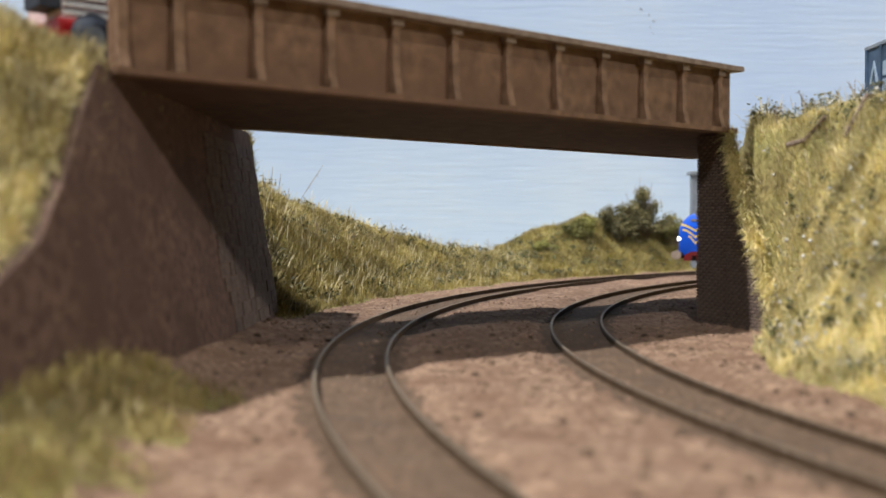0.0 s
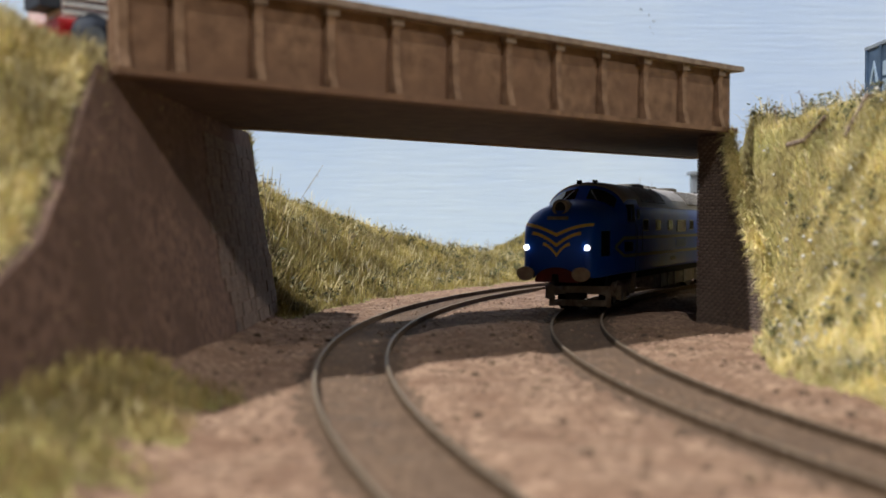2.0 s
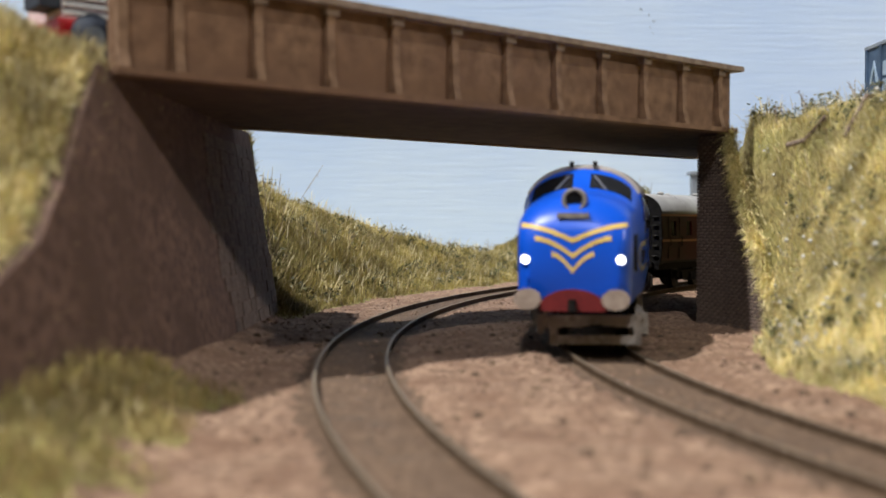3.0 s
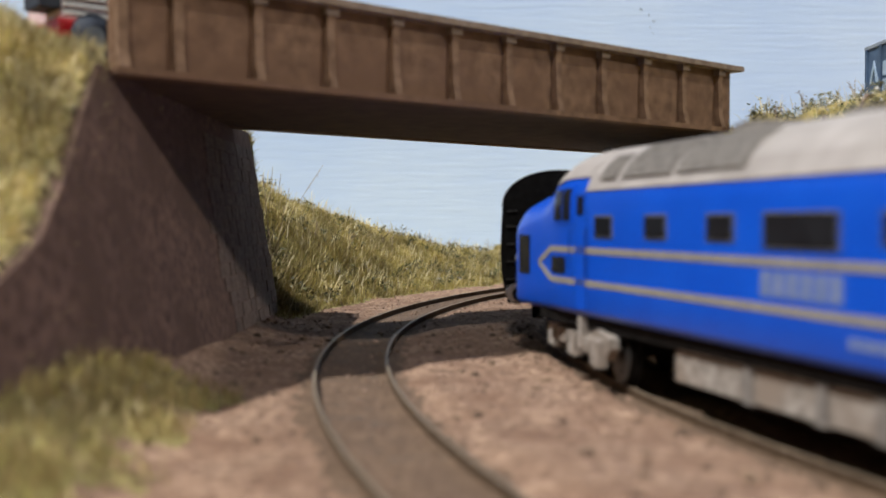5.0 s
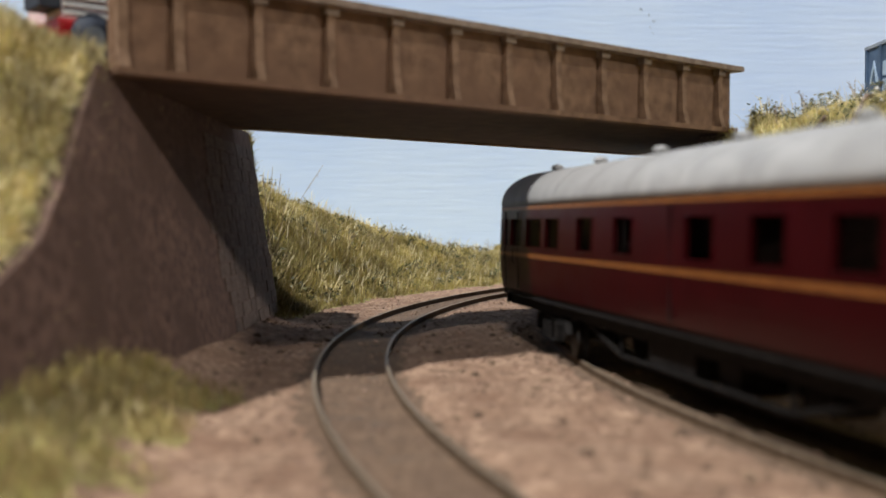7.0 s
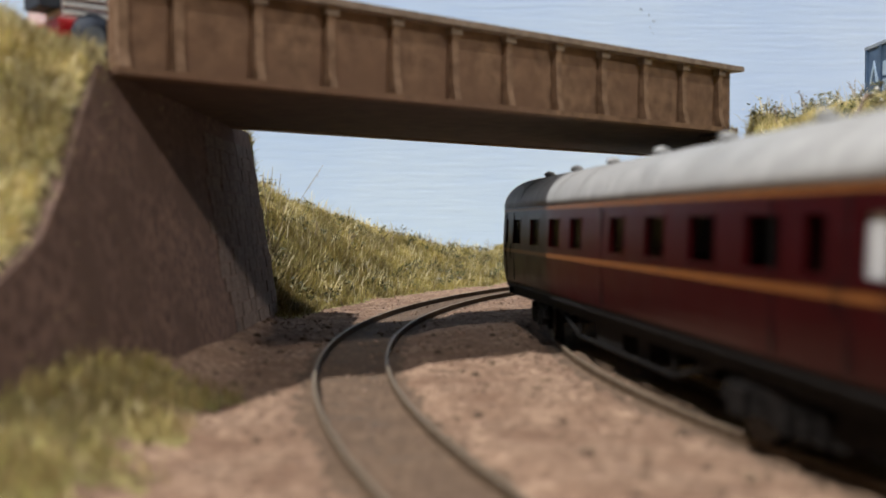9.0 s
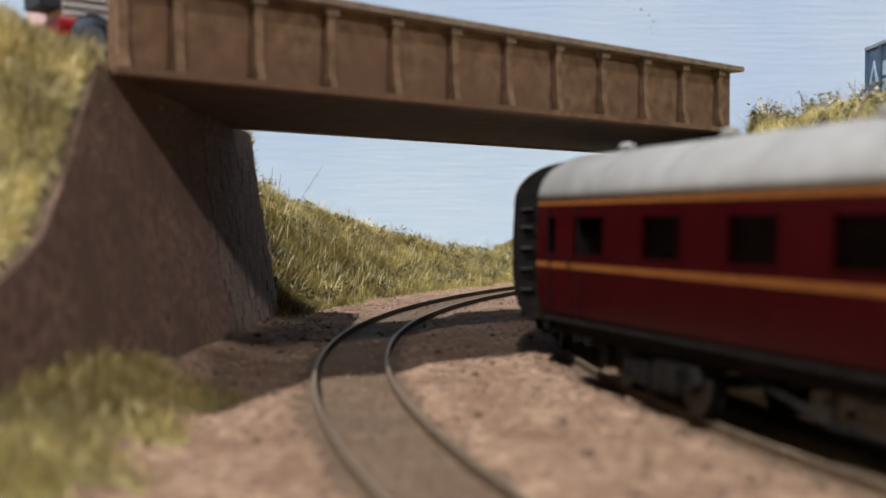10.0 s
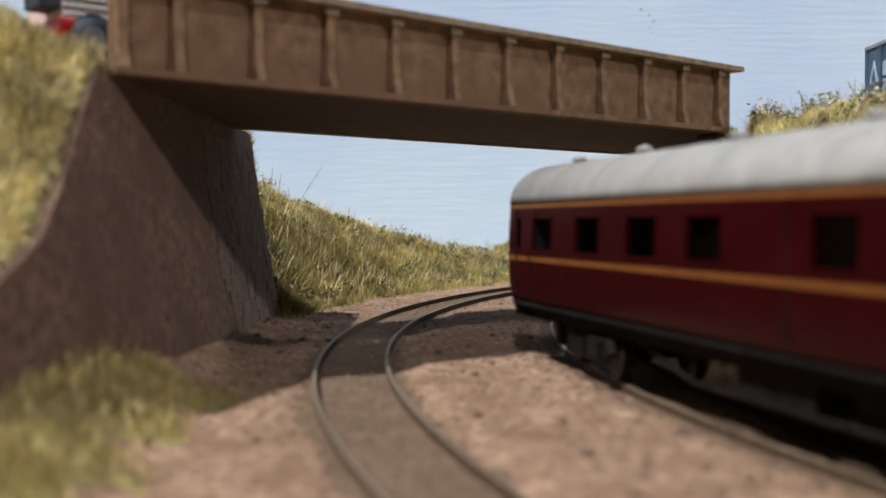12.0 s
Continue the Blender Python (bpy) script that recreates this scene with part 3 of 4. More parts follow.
def roof_plate(name, x0, x1, y0, y1, thick, material, parent, label="", nx=2, ny=6):
    grid = []
    for i in range(nx + 1):
        row = []
        for j in range(ny + 1):
            y = y0 + (y1 - y0) * j / ny
            x = x0 + (x1 - x0) * i / nx
            z = loco_z(x, y)
            dz = (loco_z(x, y + 0.05) - loco_z(x, y - 0.05)) / 0.1
            row.append((Vector((x, y, z)), Vector((0, -dz, 1)).normalized()))
        grid.append(row)
    return sheet(name, grid, thick, material, parent, label)


def wheelset(parent, x, r, label=""):
    bm = bmesh.new()
    disc(bm, (0, 0), "y", 1.2, -8.5, 8.5, 8)
    for s in (-1, 1):
        disc(bm, (0, 0), "y", r, *sorted((s * 7.6, s * 9.4)), 24)
        disc(bm, (0, 0), "y", r + 0.8, *sorted((s * 7.0, s * 7.65)), 24)
    ob = part("wheelset", bm, "under", parent)
    ob.matrix_basis = Matrix.Translation((x * MM, 0, r * MM))
    bm = bmesh.new()
    for s in (-1, 1):
        disc(bm, (0, 0), "y", r * 0.97, *sorted((s * 9.3, s * 9.55)), 24)
        disc(bm, (0, 0), "y", r * 0.36, *sorted((s * 9.5, s * 9.9)), 8)
        for k in range(4):
            a = k * math.pi / 2
            box(bm, r * 0.6 * math.cos(a) - 0.5, r * 0.6 * math.cos(a) + 0.5, *sorted((s * 9.5, s * 9.75)), r * 0.6 * math.sin(a) - 0.5, r * 0.6 * math.sin(a) + 0.5)
    part("wheel_face", bm, "wheel" if r < 7 else "ironwork", ob)
    WHEELS.append((ob, x, r))
    return ob


WHEELS = []


def loco_bogie(parent, x):
    bogie = part("bogie", boxes((-24, 24, -8, 8, 8.0, 12.5)), "under", parent)
    bogie.matrix_basis = Matrix.Translation((x * MM, 0, 0))
    for s in (-1, 1):
        bm = bmesh.new()
        y = s * 13.7
        prism(bm, [(-27, 8.2), (-24, 5.4), (-12, 4.8), (0, 6.2), (12, 4.8), (24, 5.4), (27, 8.2), (27, 10.4), (18, 11.6), (9, 9.6), (-9, 9.6), (-18, 11.6), (-27, 10.4)], "y",
              *sorted((y, y - s * 2.2)))
        frame_part = part("side_frame", bm, "bogie", bogie, "dusty grey bogie side frame", bevel=0.3)
        for ax in (-21, 0, 21):
            bm = boxes((ax - 3.4, ax + 3.4, *sorted((y + s * 1.6, y - s * 0.4)), 4.0, 9.6))
            part("axlebox", bm, "bogie", bogie, bevel=0.5)
        for ax in (-10.5, 10.5):
            bm = bmesh.new()
            for q in range(4):
                box(bm, ax - 6 + q * 0.9, ax + 6 - q * 0.9, *sorted((y + s * 1.2, y - s * 0.3)), 8.6 - q * 0.9, 9.4 - q * 0.9)
            part("leaf_spring", bm, "bogie", bogie)
    for ax in (-21, 0, 21):
        wheelset(bogie, ax, 7.2)
    e = 1 if x > 0 else -1
    bm = boxes((*sorted((e * 30, e * 32.5)), -11.8, 11.8, 6.6, 9.8), (*sorted((e * 26, e * 30)), -12.5, -9, 6, 9.5), (*sorted((e * 26, e * 30)), 9, 12.5, 6, 9.5))
    part("end_beam", bm, "bogie", bogie, "grey bogie end beam", bevel=0.4)
    bm = boxes((*sorted((e * 31, e * 33.4)), -11.5, 11.5, 2.0, 4.4), (*sorted((e * 30.5, e * 33)), -12.2, -10.2, 1.8, 8.6), (*sorted((e * 30.5, e * 33)), 10.2, 12.2, 1.8, 8.6))
    part("guard_iron", bm, "bogie", bogie, bevel=0.3)
    bm = boxes((*sorted((e * 31, e * 41)), -1.6, 1.6, 5.8, 7.2), (*sorted((e * 39.5, e * 41)), -4.2, 4.2, 5.4, 7.6))
    part("coupling", bm, "under", bogie, bevel=0.2)
    return bogie


def build_loco():
    loco = thing("diesel_locomotive", "bright blue diesel locomotive with cream chevrons and grey roof", "locomotive")
    rings = []
    for x, w, zb, zs, zt in LOCO[::-1]:
        rings.append([(x, y, z) for y, z in section(w, zb, zs, zt)])
    for x, w, zb, zs, zt in LOCO:
        rings.append([(-x, y, z) for y, z in section(w, zb, zs, zt)])
    body = tex_mesh("body", rings, "blue", loco)
    # roof
    roof_plate("roof", -78, 78, -17.05, 17.05, 0.3, "roofgrey", loco, "pale weathered grey roof", 12, 20)
    for e in (-1, 1):
        roof_plate("cab_roof", e * 78, e * 97.0, -15.8, 15.8, 0.45, "roofgrey", loco, "pale weathered grey cab roof", 6, 40)
    for x0, x1 in ((-71.5, -64), (-61, -40.5), (-38.5, -15.8), (30, 50), (52.5, 71)):
        for s in (-1, 1):
            a, b = sorted((s * (9.4 if x1 - x0 > 9 else 12.0), s * 16.3))
            g = roof_plate("roof_grille", x0, x1, a, b, 0.75, "grille", loco, "ribbed dark grey roof grille")
            k = x0 + 1.5
            while k < x1 - 1:
                roof_plate("slat", k, k + 0.7, a + 0.4, b - 0.4, 1.05, "grille", g, nx=1, ny=4)
                k += 2.2
    for x in (-33, 33):
        bm = bmesh.new()
        disc(bm, (x, 0), "z", 7.0, 50.8, 52.6, 24)
        disc(bm, (x, 0), "z", 5.8, 52.6, 53.0, 24)
        part("roof_fan", bm, "grille", loco, bevel=0.2)
    for x in (-6, 6):
        part("exhaust_port", boxes((x - 3, x + 3, -2.4, 2.4, 51.0, 53.0)), "grille", loco, bevel=0.4)
    # sides
    for s in (-1, 1):
        for z0 in (27.9, 20.7):
            side_plate("stripe", -100, 100, z0, z0 + 1.35, s, 0.12, "cream", loco, 24, 1)
        for e in (-1, 1):
            for za, zb2 in ((28.55, 25.0), (21.4, 25.0)):
                grid = []
                for i in range(5):
                    x = 99.6 + 9.9 * i / 4
                    z = za + (zb2 - za) * i / 4
                    grid.append([(Vector((e * x, s * loco_y(x, z + q), z + q)), Vector((0, s, 0))) for q in (-0.7, 0.7)])
                sheet("stripe", grid, 0.15, "cream", loco)
            # cab side window and door
            cab_frame = side_plate("window_frame", e * 85.2, e * 97.0, 34.4, 43.2, s, 0.2, "blue", loco, 4, 4)
            side_plate("cab_window", e * 86.0, e * 90.6, 35.2, 42.4, s, 0.34, "blackglass", cab_frame, 2, 4)
            side_plate("cab_window", e * 91.4, e * 96.2, 35.2, 42.2, s, 0.34, "blackglass", cab_frame, 2, 4)
            door = side_plate("cab_door", e * 77.4, e * 83.6, 15.4, 41.0, s, 0.12, "blue", loco, 2, 4)
            side_plate("door_window", e * 78.8, e * 82.2, 36.4, 40.6, s, 0.26, "blackglass", door, 2, 2)
            side_plate("door_seam", e * 83.6, e * 84.0, 15.0, 41.5, s, 0.06, "seamblue", loco, 1, 4)
            side_plate("door_seam", e * 77.0, e * 77.4, 15.0, 38.0, s, 0.06, "seamblue", loco, 1, 4)
            for hx in (76.2, 84.8):
                bm = bmesh.new()
                rod(bm, [(e * hx, s * 17.5, 22.6), (e * hx, s * 18.3, 23.0), (e * hx, s * 18.3, 33), (e * hx, s * 17.5, 33.4)], 0.18)
                part("handrail", bm, "seamblue", loco)
            side_plate("nose_grille", e * 116.6, e * 125.4, 21.8, 31.6, s, 0.3, "blackglass", loco, 2, 3)
            side_plate("nose_hatch", e * 89.0, e * 98.6, 23.0, 26.9, s, 0.25, "blackglass", loco, 2, 2)
            part("step", boxes((e * 82.0 - 1.1, e * 82.0 + 1.1, *sorted((s * 15.2, s * 16.9)), 6.8, 13.6)), "bogie", loco, bevel=0.3)
        for x, w in ((-68.3, 4.1), (-45.0, 4.1), (-21.8, 4.1), (0.4, 9.0), (23.0, 4.1), (46.2, 4.1), (68.3, 4.1)):
            lo, hi = (30.9, 36.0) if w > 6 else (31.8, 35.9)
            fr = side_plate("window_frame", x - w - 0.38, x + w + 0.38, lo - 0.38, hi + 0.38, s, 0.22, "frame_grey", loco, 2, 2)
            side_plate("window_pane", x - w, x + w, lo, hi, s, 0.36, "blackglass", fr, 2, 2)
        # lettering, drawn as plain bars
        for k in range(6):
            side_plate("lettering_bar", -9.6 + k * 3.45, -9.6 + k * 3.45 + 2.7, 23.2, 27.2, s, 0.13, "lettergrey", loco, 1, 1)
        for k in range(5):
            side_plate("lettering_bar", 12 + k * 2.1, 12 + k * 2.1 + 1.5, 17.3, 18.9, s, 0.13, "lettergrey", loco, 1, 1)
    # ends
    for e in (-1, 1):
        # windscreens: two raked panes
        for s in (-1, 1):
            grid = []
            for i in range(5):
                row = []
                for j in range(6):
                    x = 104.9 - 5.4 * i / 4
                    w, zb, zs, zt = loco_at(x)
                    a = math.radians(83 - 51 * j / 5 + (4 * i / 4) * (j / 5))
                    y = w * math.cos(a) ** (2 / 2.2)
                    z = zs + (zt - zs) * math.sin(a) ** (2 / 2.2)
                    row.append((Vector((e * x, s * y, z)), Vector((e * 0.75, s * math.cos(a) * 0.5, 0.6)).normalized()))
                grid.append(row)
            ws = sheet("windscreen", grid, 0.12, "blackglass", loco, "dark raked windscreen pane")
            bm = bmesh.new()
            rod(bm, [(e * 105.6, s * 7.2, 44.0), (e * 101.8, s * 3.6, 48.2)], 0.25)
            part("wiper", bm, "frame_grey", ws)
        # nose headlamp and ventilator
        bm = bmesh.new()
        c = (0, 40.6)
        xf = nose_x(0, 40.6) - 3
        rings = []
        for dx, r in ((0, 3.4), (5.2, 3.3), (5.8, 3.0), (5.8, 2.35), (4.2, 2.3)):
            rings.append([(e * (xf + dx), c[0] + r * math.cos(q * math.pi / 12), c[1] + r * math.sin(q * math.pi / 12)) for q in range(24)])
        loft(bm, rings)
        hl = part("headlamp", bm, "grille", loco, "round dark headlamp in a grey ring", True)
        bm = bmesh.new()
        disc(bm, c, "x", 2.35, *sorted((e * (xf + 4.0), e * (xf + 4.6))), 24)
        part("lens", bm, "blackglass", hl)
        part("vent", boxes((*sorted((e * (nose_x(0, 36.6) - 1), e * (nose_x(0, 36.6) + 1.2))), -4.1, 4.1, 35.9, 37.3)), "grille", loco, bevel=0.3)
        # chevrons
        for wide, z0, rise in ((13.8, 30.1, 4.0), (9.8, 26.1, 4.6), (5.4, 22.2, 4.4)):
            for s in (-1, 1):
                grid = []
                for i in range(13):
                    u = i / 12
                    y = wide * u
                    z = z0 + rise * (1 - (1 - u) ** 1.7)
                    row = []
                    for q in (-0.62, 0.62):
                        zz = z + q * (1.0 if u > 0.05 else 1.15)
                        x = nose_x(y, zz)
                        row.append((Vector((e * x, s * y, zz)), Vector((e, s * 0.25 * u, 0.1)).normalized()))
                    grid.append(row)
                sheet("chevron", grid, 0.16, "yellow", loco, "yellow painted chevron band")
        for s in (-1, 1):
            y, z = s * 12.3, 25.2
            bm = bmesh.new()
            x = nose_x(abs(y), z)
            disc(bm, (y, z), "x", 1.4, *sorted((e * (x - 2.0), e * (x + 0.5))), 18)
            mk = part("marker_light", bm, "frame_grey", loco, "small round marker light")
            bm = bmesh.new()
            disc(bm, (y, z), "x", 1.05, *sorted((e * (x + 0.3), e * (x + 0.85))), 18)
            part("lens", bm, "lamp" if e > 0 else "blackglass", mk, "glowing white lens" if e > 0 else "unlit lens")
            # oval buffers
            y = s * 11.2
            bm = bmesh.new()
            disc(bm, (y, 15.2), "x", 2.0, *sorted((e * 128, e * 137.4)), 16)
            buf = part("buffer", bm, "under", loco)
            bm = bmesh.new()
            disc(bm, (y, 15.2), "x", 3.6, *sorted((e * 137.4, e * 138.4)), 24, 2.7)
            part("buffer_head", bm, "brass", buf, "worn oval buffer head", bevel=0.2)
            bm = bmesh.new()
            rod(bm, [(e * (nose_x(abs(s * 12.3), 16) + 0.3), s * 11.6, 18.2), (e * (nose_x(12.3, 18) + 0.9), s * 11.6, 21.0)], 0.25)
            part("lamp_iron", bm, "blue", loco)
        bm = bmesh.new()
        pts = [(-8.6, 11.8)] + [(-8.6 * math.cos(math.pi * i / 12), 12.6 + 5.0 * math.sin(math.pi * i / 12)) for i in range(13)] + [(8.6, 11.8)]
        prism(bm, pts, "x", *sorted((e * 130, e * 134.4)))
        part("buffer_beam", bm, "redbeam", loco, "dark red arched buffer beam", bevel=0.2)
        bm = bmesh.new()
        prism(bm, [(-1.2, 12.0), (1.2, 12.0), (0.9, 15.0), (-0.9, 15.0)], "x", *sorted((e * 134.2, e * 136.4)))
        part("draw_hook", bm, "under", loco)
        part("horn", boxes((*sorted((e * 94, e * 98)), -3.9, -2.9, 51.0, 52.6), (*sorted((e * 94, e * 98)), 2.9, 3.9, 51.0, 52.6)), "under", loco, bevel=0.3)
    # underframe
    part("solebar", boxes((-110, 110, -15.5, 15.5, 11.2, 14.4)), "under", loco, bevel=0.2)
    part("fuel_tank", boxes((-42, 42, -14.6, 14.6, 5.0, 11.2)), "bogie", loco, "dusty grey underframe tank", bevel=1.0)
    for x in (-17, 2.5, 16, 30):
        part("tank_strap", boxes((x - 1.3, x + 1.3, -15.2, 15.2, 4.6, 11.4)), "grille", loco, bevel=0.3)
    for s in (-1, 1):
        part("pipe_run", boxes((-44, 44, *sorted((s * 14.4, s * 15.6)), 11.4, 12.6)), "under", loco)
    for x in (-1, 1):
        b = loco_bogie(loco, x * 89)
        b.matrix_basis = Matrix.Translation((x * 89 * MM, 0, 0)) @ Matrix.Rotation(x * math.asin(89 / 560), 4, "Z")
    return loco


COACH_HALF = 127.0


def coach_y(z):
    return 17.6 - 0.0035 * max(0, z - 27) ** 2 - 0.012 * max(0, 24 - z) ** 2


def build_coach(wins, corridor):
    coach = thing("railway_coach", "maroon passenger coach with orange lining and pale grey roof", "railway coach", "coaches of the train")
    L = COACH_HALF
    # window openings: (start, end) along x
    zw0, zw1 = 28.0, 35.8
    xs = sorted({-L, L} | {v for w in wins for v in w})
    zs = [15.2, 17, 19, 21.5, 24.5, zw0, 30.6, 33.2, zw1, 39.6]
    for s in (-1, 1):
        bm = bmesh.new()

        def corner(x, z, d):
            return bm.verts.new((x, s * (coach_y(z) - d), z))
        for i in range(len(xs) - 1):
            hole = any(abs(a - xs[i]) < 0.01 for a, b in wins)
            for j in range(len(zs) - 1):
                if hole and zs[j] >= zw0 - 0.01 and zs[j + 1] <= zw1 + 0.01:
                    continue
                bm.faces.new([corner(*c, 0) for c in ((xs[i], zs[j]), (xs[i + 1], zs[j]), (xs[i + 1], zs[j + 1]), (xs[i], zs[j + 1]))])
        bmesh.ops.remove_doubles(bm, verts=bm.verts, dist=0.01)
        bmesh.ops.recalc_face_normals(bm, faces=bm.faces)
        res = bmesh.ops.extrude_face_region(bm, geom=bm.faces[:])
        for v in res["geom"]:
            if isinstance(v, bmesh.types.BMVert):
                v.co.y -= s * 0.9
        side = part("side", bm, "maroon", coach)
        for k, (a, b) in enumerate(wins):
            d = 0.7
            bm = bmesh.new()
            bm.faces.new([bm.verts.new((x, s * (coach_y(z) - d), z)) for x, z in ((a, zw0), (b, zw0), (b, zw1), (a, zw1))])
            pane = part("window_pane", bm, "frosted" if a > 112 and s < 0 else "pane", side, "white frosted toilet window" if a > 112 and s < 0 else "")
            pane.visible_shadow = False
            if b - a > 8:
                bm = bmesh.new()
                for x0, x1, z0, z1 in ((a - 0.45, b + 0.45, zw1, zw1 + 0.45), (a - 0.45, b + 0.45, zw0 - 0.45, zw0), (a - 0.45, a, zw0, zw1), (b, b + 0.45, zw0, zw1)):
                    vs = box(bm, x0, x1, 0, 1, z0, z1)
                    for v in vs:
                        v.co.y = s * (coach_y(v.co.z) + (0.13 if v.co.y > 0.5 else -0.3))
                part("window_surround", bm, "maroon", side)
        for z0, z1 in ((25.0, 26.2), (38.4, 39.4)):
            bm = bmesh.new()
            for v in box(bm, -L, L, 0, 1, z0, z1):
                v.co.y = s * (coach_y(v.co.z) + (0.1 if v.co.y > 0.5 else -0.3))
            part("lining", bm, "lining", coach, "orange lining band")
        # doors: recessed outline, handles
        for x in (-121, -107.5, 87.5, 109, 121, -1.5):
            bm = boxes((x - 0.15, x + 0.15, *sorted((s * (coach_y(22) - 0.2), s * (coach_y(22) + 0.12))), 16, 38))
            part("door_seam", bm, "under", side)
        for x in (-110.5, 107, 119.4, -119.4):
            bm = bmesh.new()
            rod(bm, [(x, s * 17.6, 23), (x, s * 18.2, 23.3), (x, s * 18.2, 27.4), (x, s * 17.6, 27.7)], 0.2)
            part("grab_handle", bm, "under", side)
        part("footboard", boxes((-L + 4, L - 4, *sorted((s * 14, s * 16.8)), 13.4, 14.0)), "under", coach)
    # roof
    prof = []
    for i in range(21):
        a = math.pi * i / 20
        prof.append((-17.3 * math.copysign(abs(math.cos(a)) ** (2 / 2.15), math.cos(a)), 39.6 + 10.9 * math.sin(a) ** (2 / 2.15)))
    bm = bmesh.new()
    loft(bm, [[(x, y, z) for y, z in prof] for x in (-L, -L / 2, 0, L / 2, L)], True, True)
    part("roof", bm, "coachroof", coach, "pale grey curved roof", True)
    for k, x in enumerate((-108, -84, -72, -46, -34, -8, 4, 30, 42, 68, 80, 108)):
        y = (5.5 if k % 2 else -5.5)
        bm = bmesh.new()
        z = 49.2
        loft(bm, [[(x + r * math.cos(q * math.pi / 6), y + r * math.sin(q * math.pi / 6), z + dz) for q in range(12)] for dz, r in ((-0.6, 1.5), (1.0, 1.4), (1.2, 2.0), (2.0, 1.6), (2.4, 0.5))])
        part("roof_ventilator", bm, "coachroof", coach, "mushroom roof ventilator", True)
    for x in range(-100, 101, 25):
        grid = [[(Vector((x + q, y, z)), Vector((0, y / 20, 1)).normalized()) for y, z in prof[1:-1]] for q in (-0.25, 0.25)]
        sheet("roof_rib", grid, 0.12, "coachroof", coach)
    # ends
    for e in (-1, 1):
        bm = bmesh.new()
        out = [(-coach_y(13.2) + 0.2, 13.2)] + [(-coach_y(z) + 0.2, z) for z in (20, 28, 38)] + [(y * 0.985, z - 0.1) for y, z in prof[1:-1]] + [(coach_y(z) - 0.2, z) for z in (38, 28, 20, 13.2)]
        prism(bm, out, "x", *sorted((e * (L - 1.2), e * (L + 0.6))))
        end = part("end_wall", bm, "black", coach, "black coach end")
        bm = bmesh.new()
        pts = [(-6.2, 12.5), (-6.2, 36), (-4.5, 39.5), (0, 41), (4.5, 39.5), (6.2, 36), (6.2, 12.5), (4.8, 12.5), (4.8, 36), (3.5, 38.2), (0, 39.5), (-3.5, 38.2), (-4.8, 36), (-4.8, 12.5)]
        prism(bm, pts, "x", *sorted((e * (L + 0.5), e * (L + 4.6))))
        part("gangway", bm, "under", end, "black gangway bellows")
        part("gangway_door", boxes((*sorted((e * (L + 0.5), e * (L + 1.2))), -4.8, 4.8, 12.8, 38)), "gangway", end, "reddish brown gangway door")
        for s in (-1, 1):
            for z in (17.5, 22.8, 28.1, 33.4, 38.0):
                part("step_iron", boxes((*sorted((e * (L + 0.5), e * (L + 1.9))), *sorted((s * 12.4, s * 15.4)), z, z + 0.5)), "ironwork", end)
            bm = bmesh.new()
            rod(bm, [(e * (L + 0.5), s * 9, 40), (e * (L + 1.4), s * 9, 40.2), (e * (L + 1.4), s * 9.4, 15), (e * (L + 0.5), s * 9.4, 14.8)], 0.3)
            part("end_handrail", bm, "under", end)
            bm = bmesh.new()
            disc(bm, (s * 11.4, 13.4), "x", 1.4, *sorted((e * (L - 1), e * (L + 5.0))), 12)
            disc(bm, (s * 11.4, 13.4), "x", 2.8, *sorted((e * (L + 5.0), e * (L + 5.8))), 18)
            part("buffer", bm, "under", end)
        part("coupling", boxes((*sorted((e * (L - 8), e * (L + 8))), -1.4, 1.4, 5.6, 7)), "under", coach)
        part("headstock", boxes((*sorted((e * (L - 2), e * (L + 0.3))), -15.5, 15.5, 10.6, 13.4)), "under", coach)
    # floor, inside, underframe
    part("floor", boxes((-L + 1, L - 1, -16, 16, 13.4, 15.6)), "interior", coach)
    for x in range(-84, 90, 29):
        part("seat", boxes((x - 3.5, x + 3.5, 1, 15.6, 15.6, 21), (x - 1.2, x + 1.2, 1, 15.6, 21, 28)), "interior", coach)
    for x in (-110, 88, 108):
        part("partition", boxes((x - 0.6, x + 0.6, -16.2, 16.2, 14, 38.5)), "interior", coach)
    # added partition, placed to stop the windows showing through
    part("corridor_wall", boxes((corridor, 107, 5.0, 5.8, 15.6, 38.5)), "interior", coach, "dark brown corridor partition added to darken the windows")
    part("solebar", boxes((-L + 2, L - 2, -14.5, -13.2, 10.4, 15), (-L + 2, L - 2, 13.2, 14.5, 10.4, 15)), "under", coach)
    for s in (-1, 1):
        bm = bmesh.new()
        for a, b in (((-58, 10.4), (-36, 5.2)), ((-36, 5.2), (36, 5.2)), ((36, 5.2), (58, 10.4))):
            rod(bm, [(a[0], s * 13.4, a[1]), (b[0], s * 13.4, b[1])], 0.6)
        for x in (-36, 36):
            rod(bm, [(x, s * 13.4, 5.2), (x, s * 13.4, 10.6)], 0.6)
        part("truss", bm, "under", coach)
    part("battery_box", boxes((-22, 0, -13, 13, 4.6, 10.6)), "under", coach, bevel=0.4)
    part("dynamo", boxes((22, 32, -4, 4, 3.4, 10.6)), "under", coach, bevel=0.6)
    part("vacuum_cylinder", boxes((8, 16, -12, 2, 4.4, 10.6)), "under", coach, bevel=0.8)
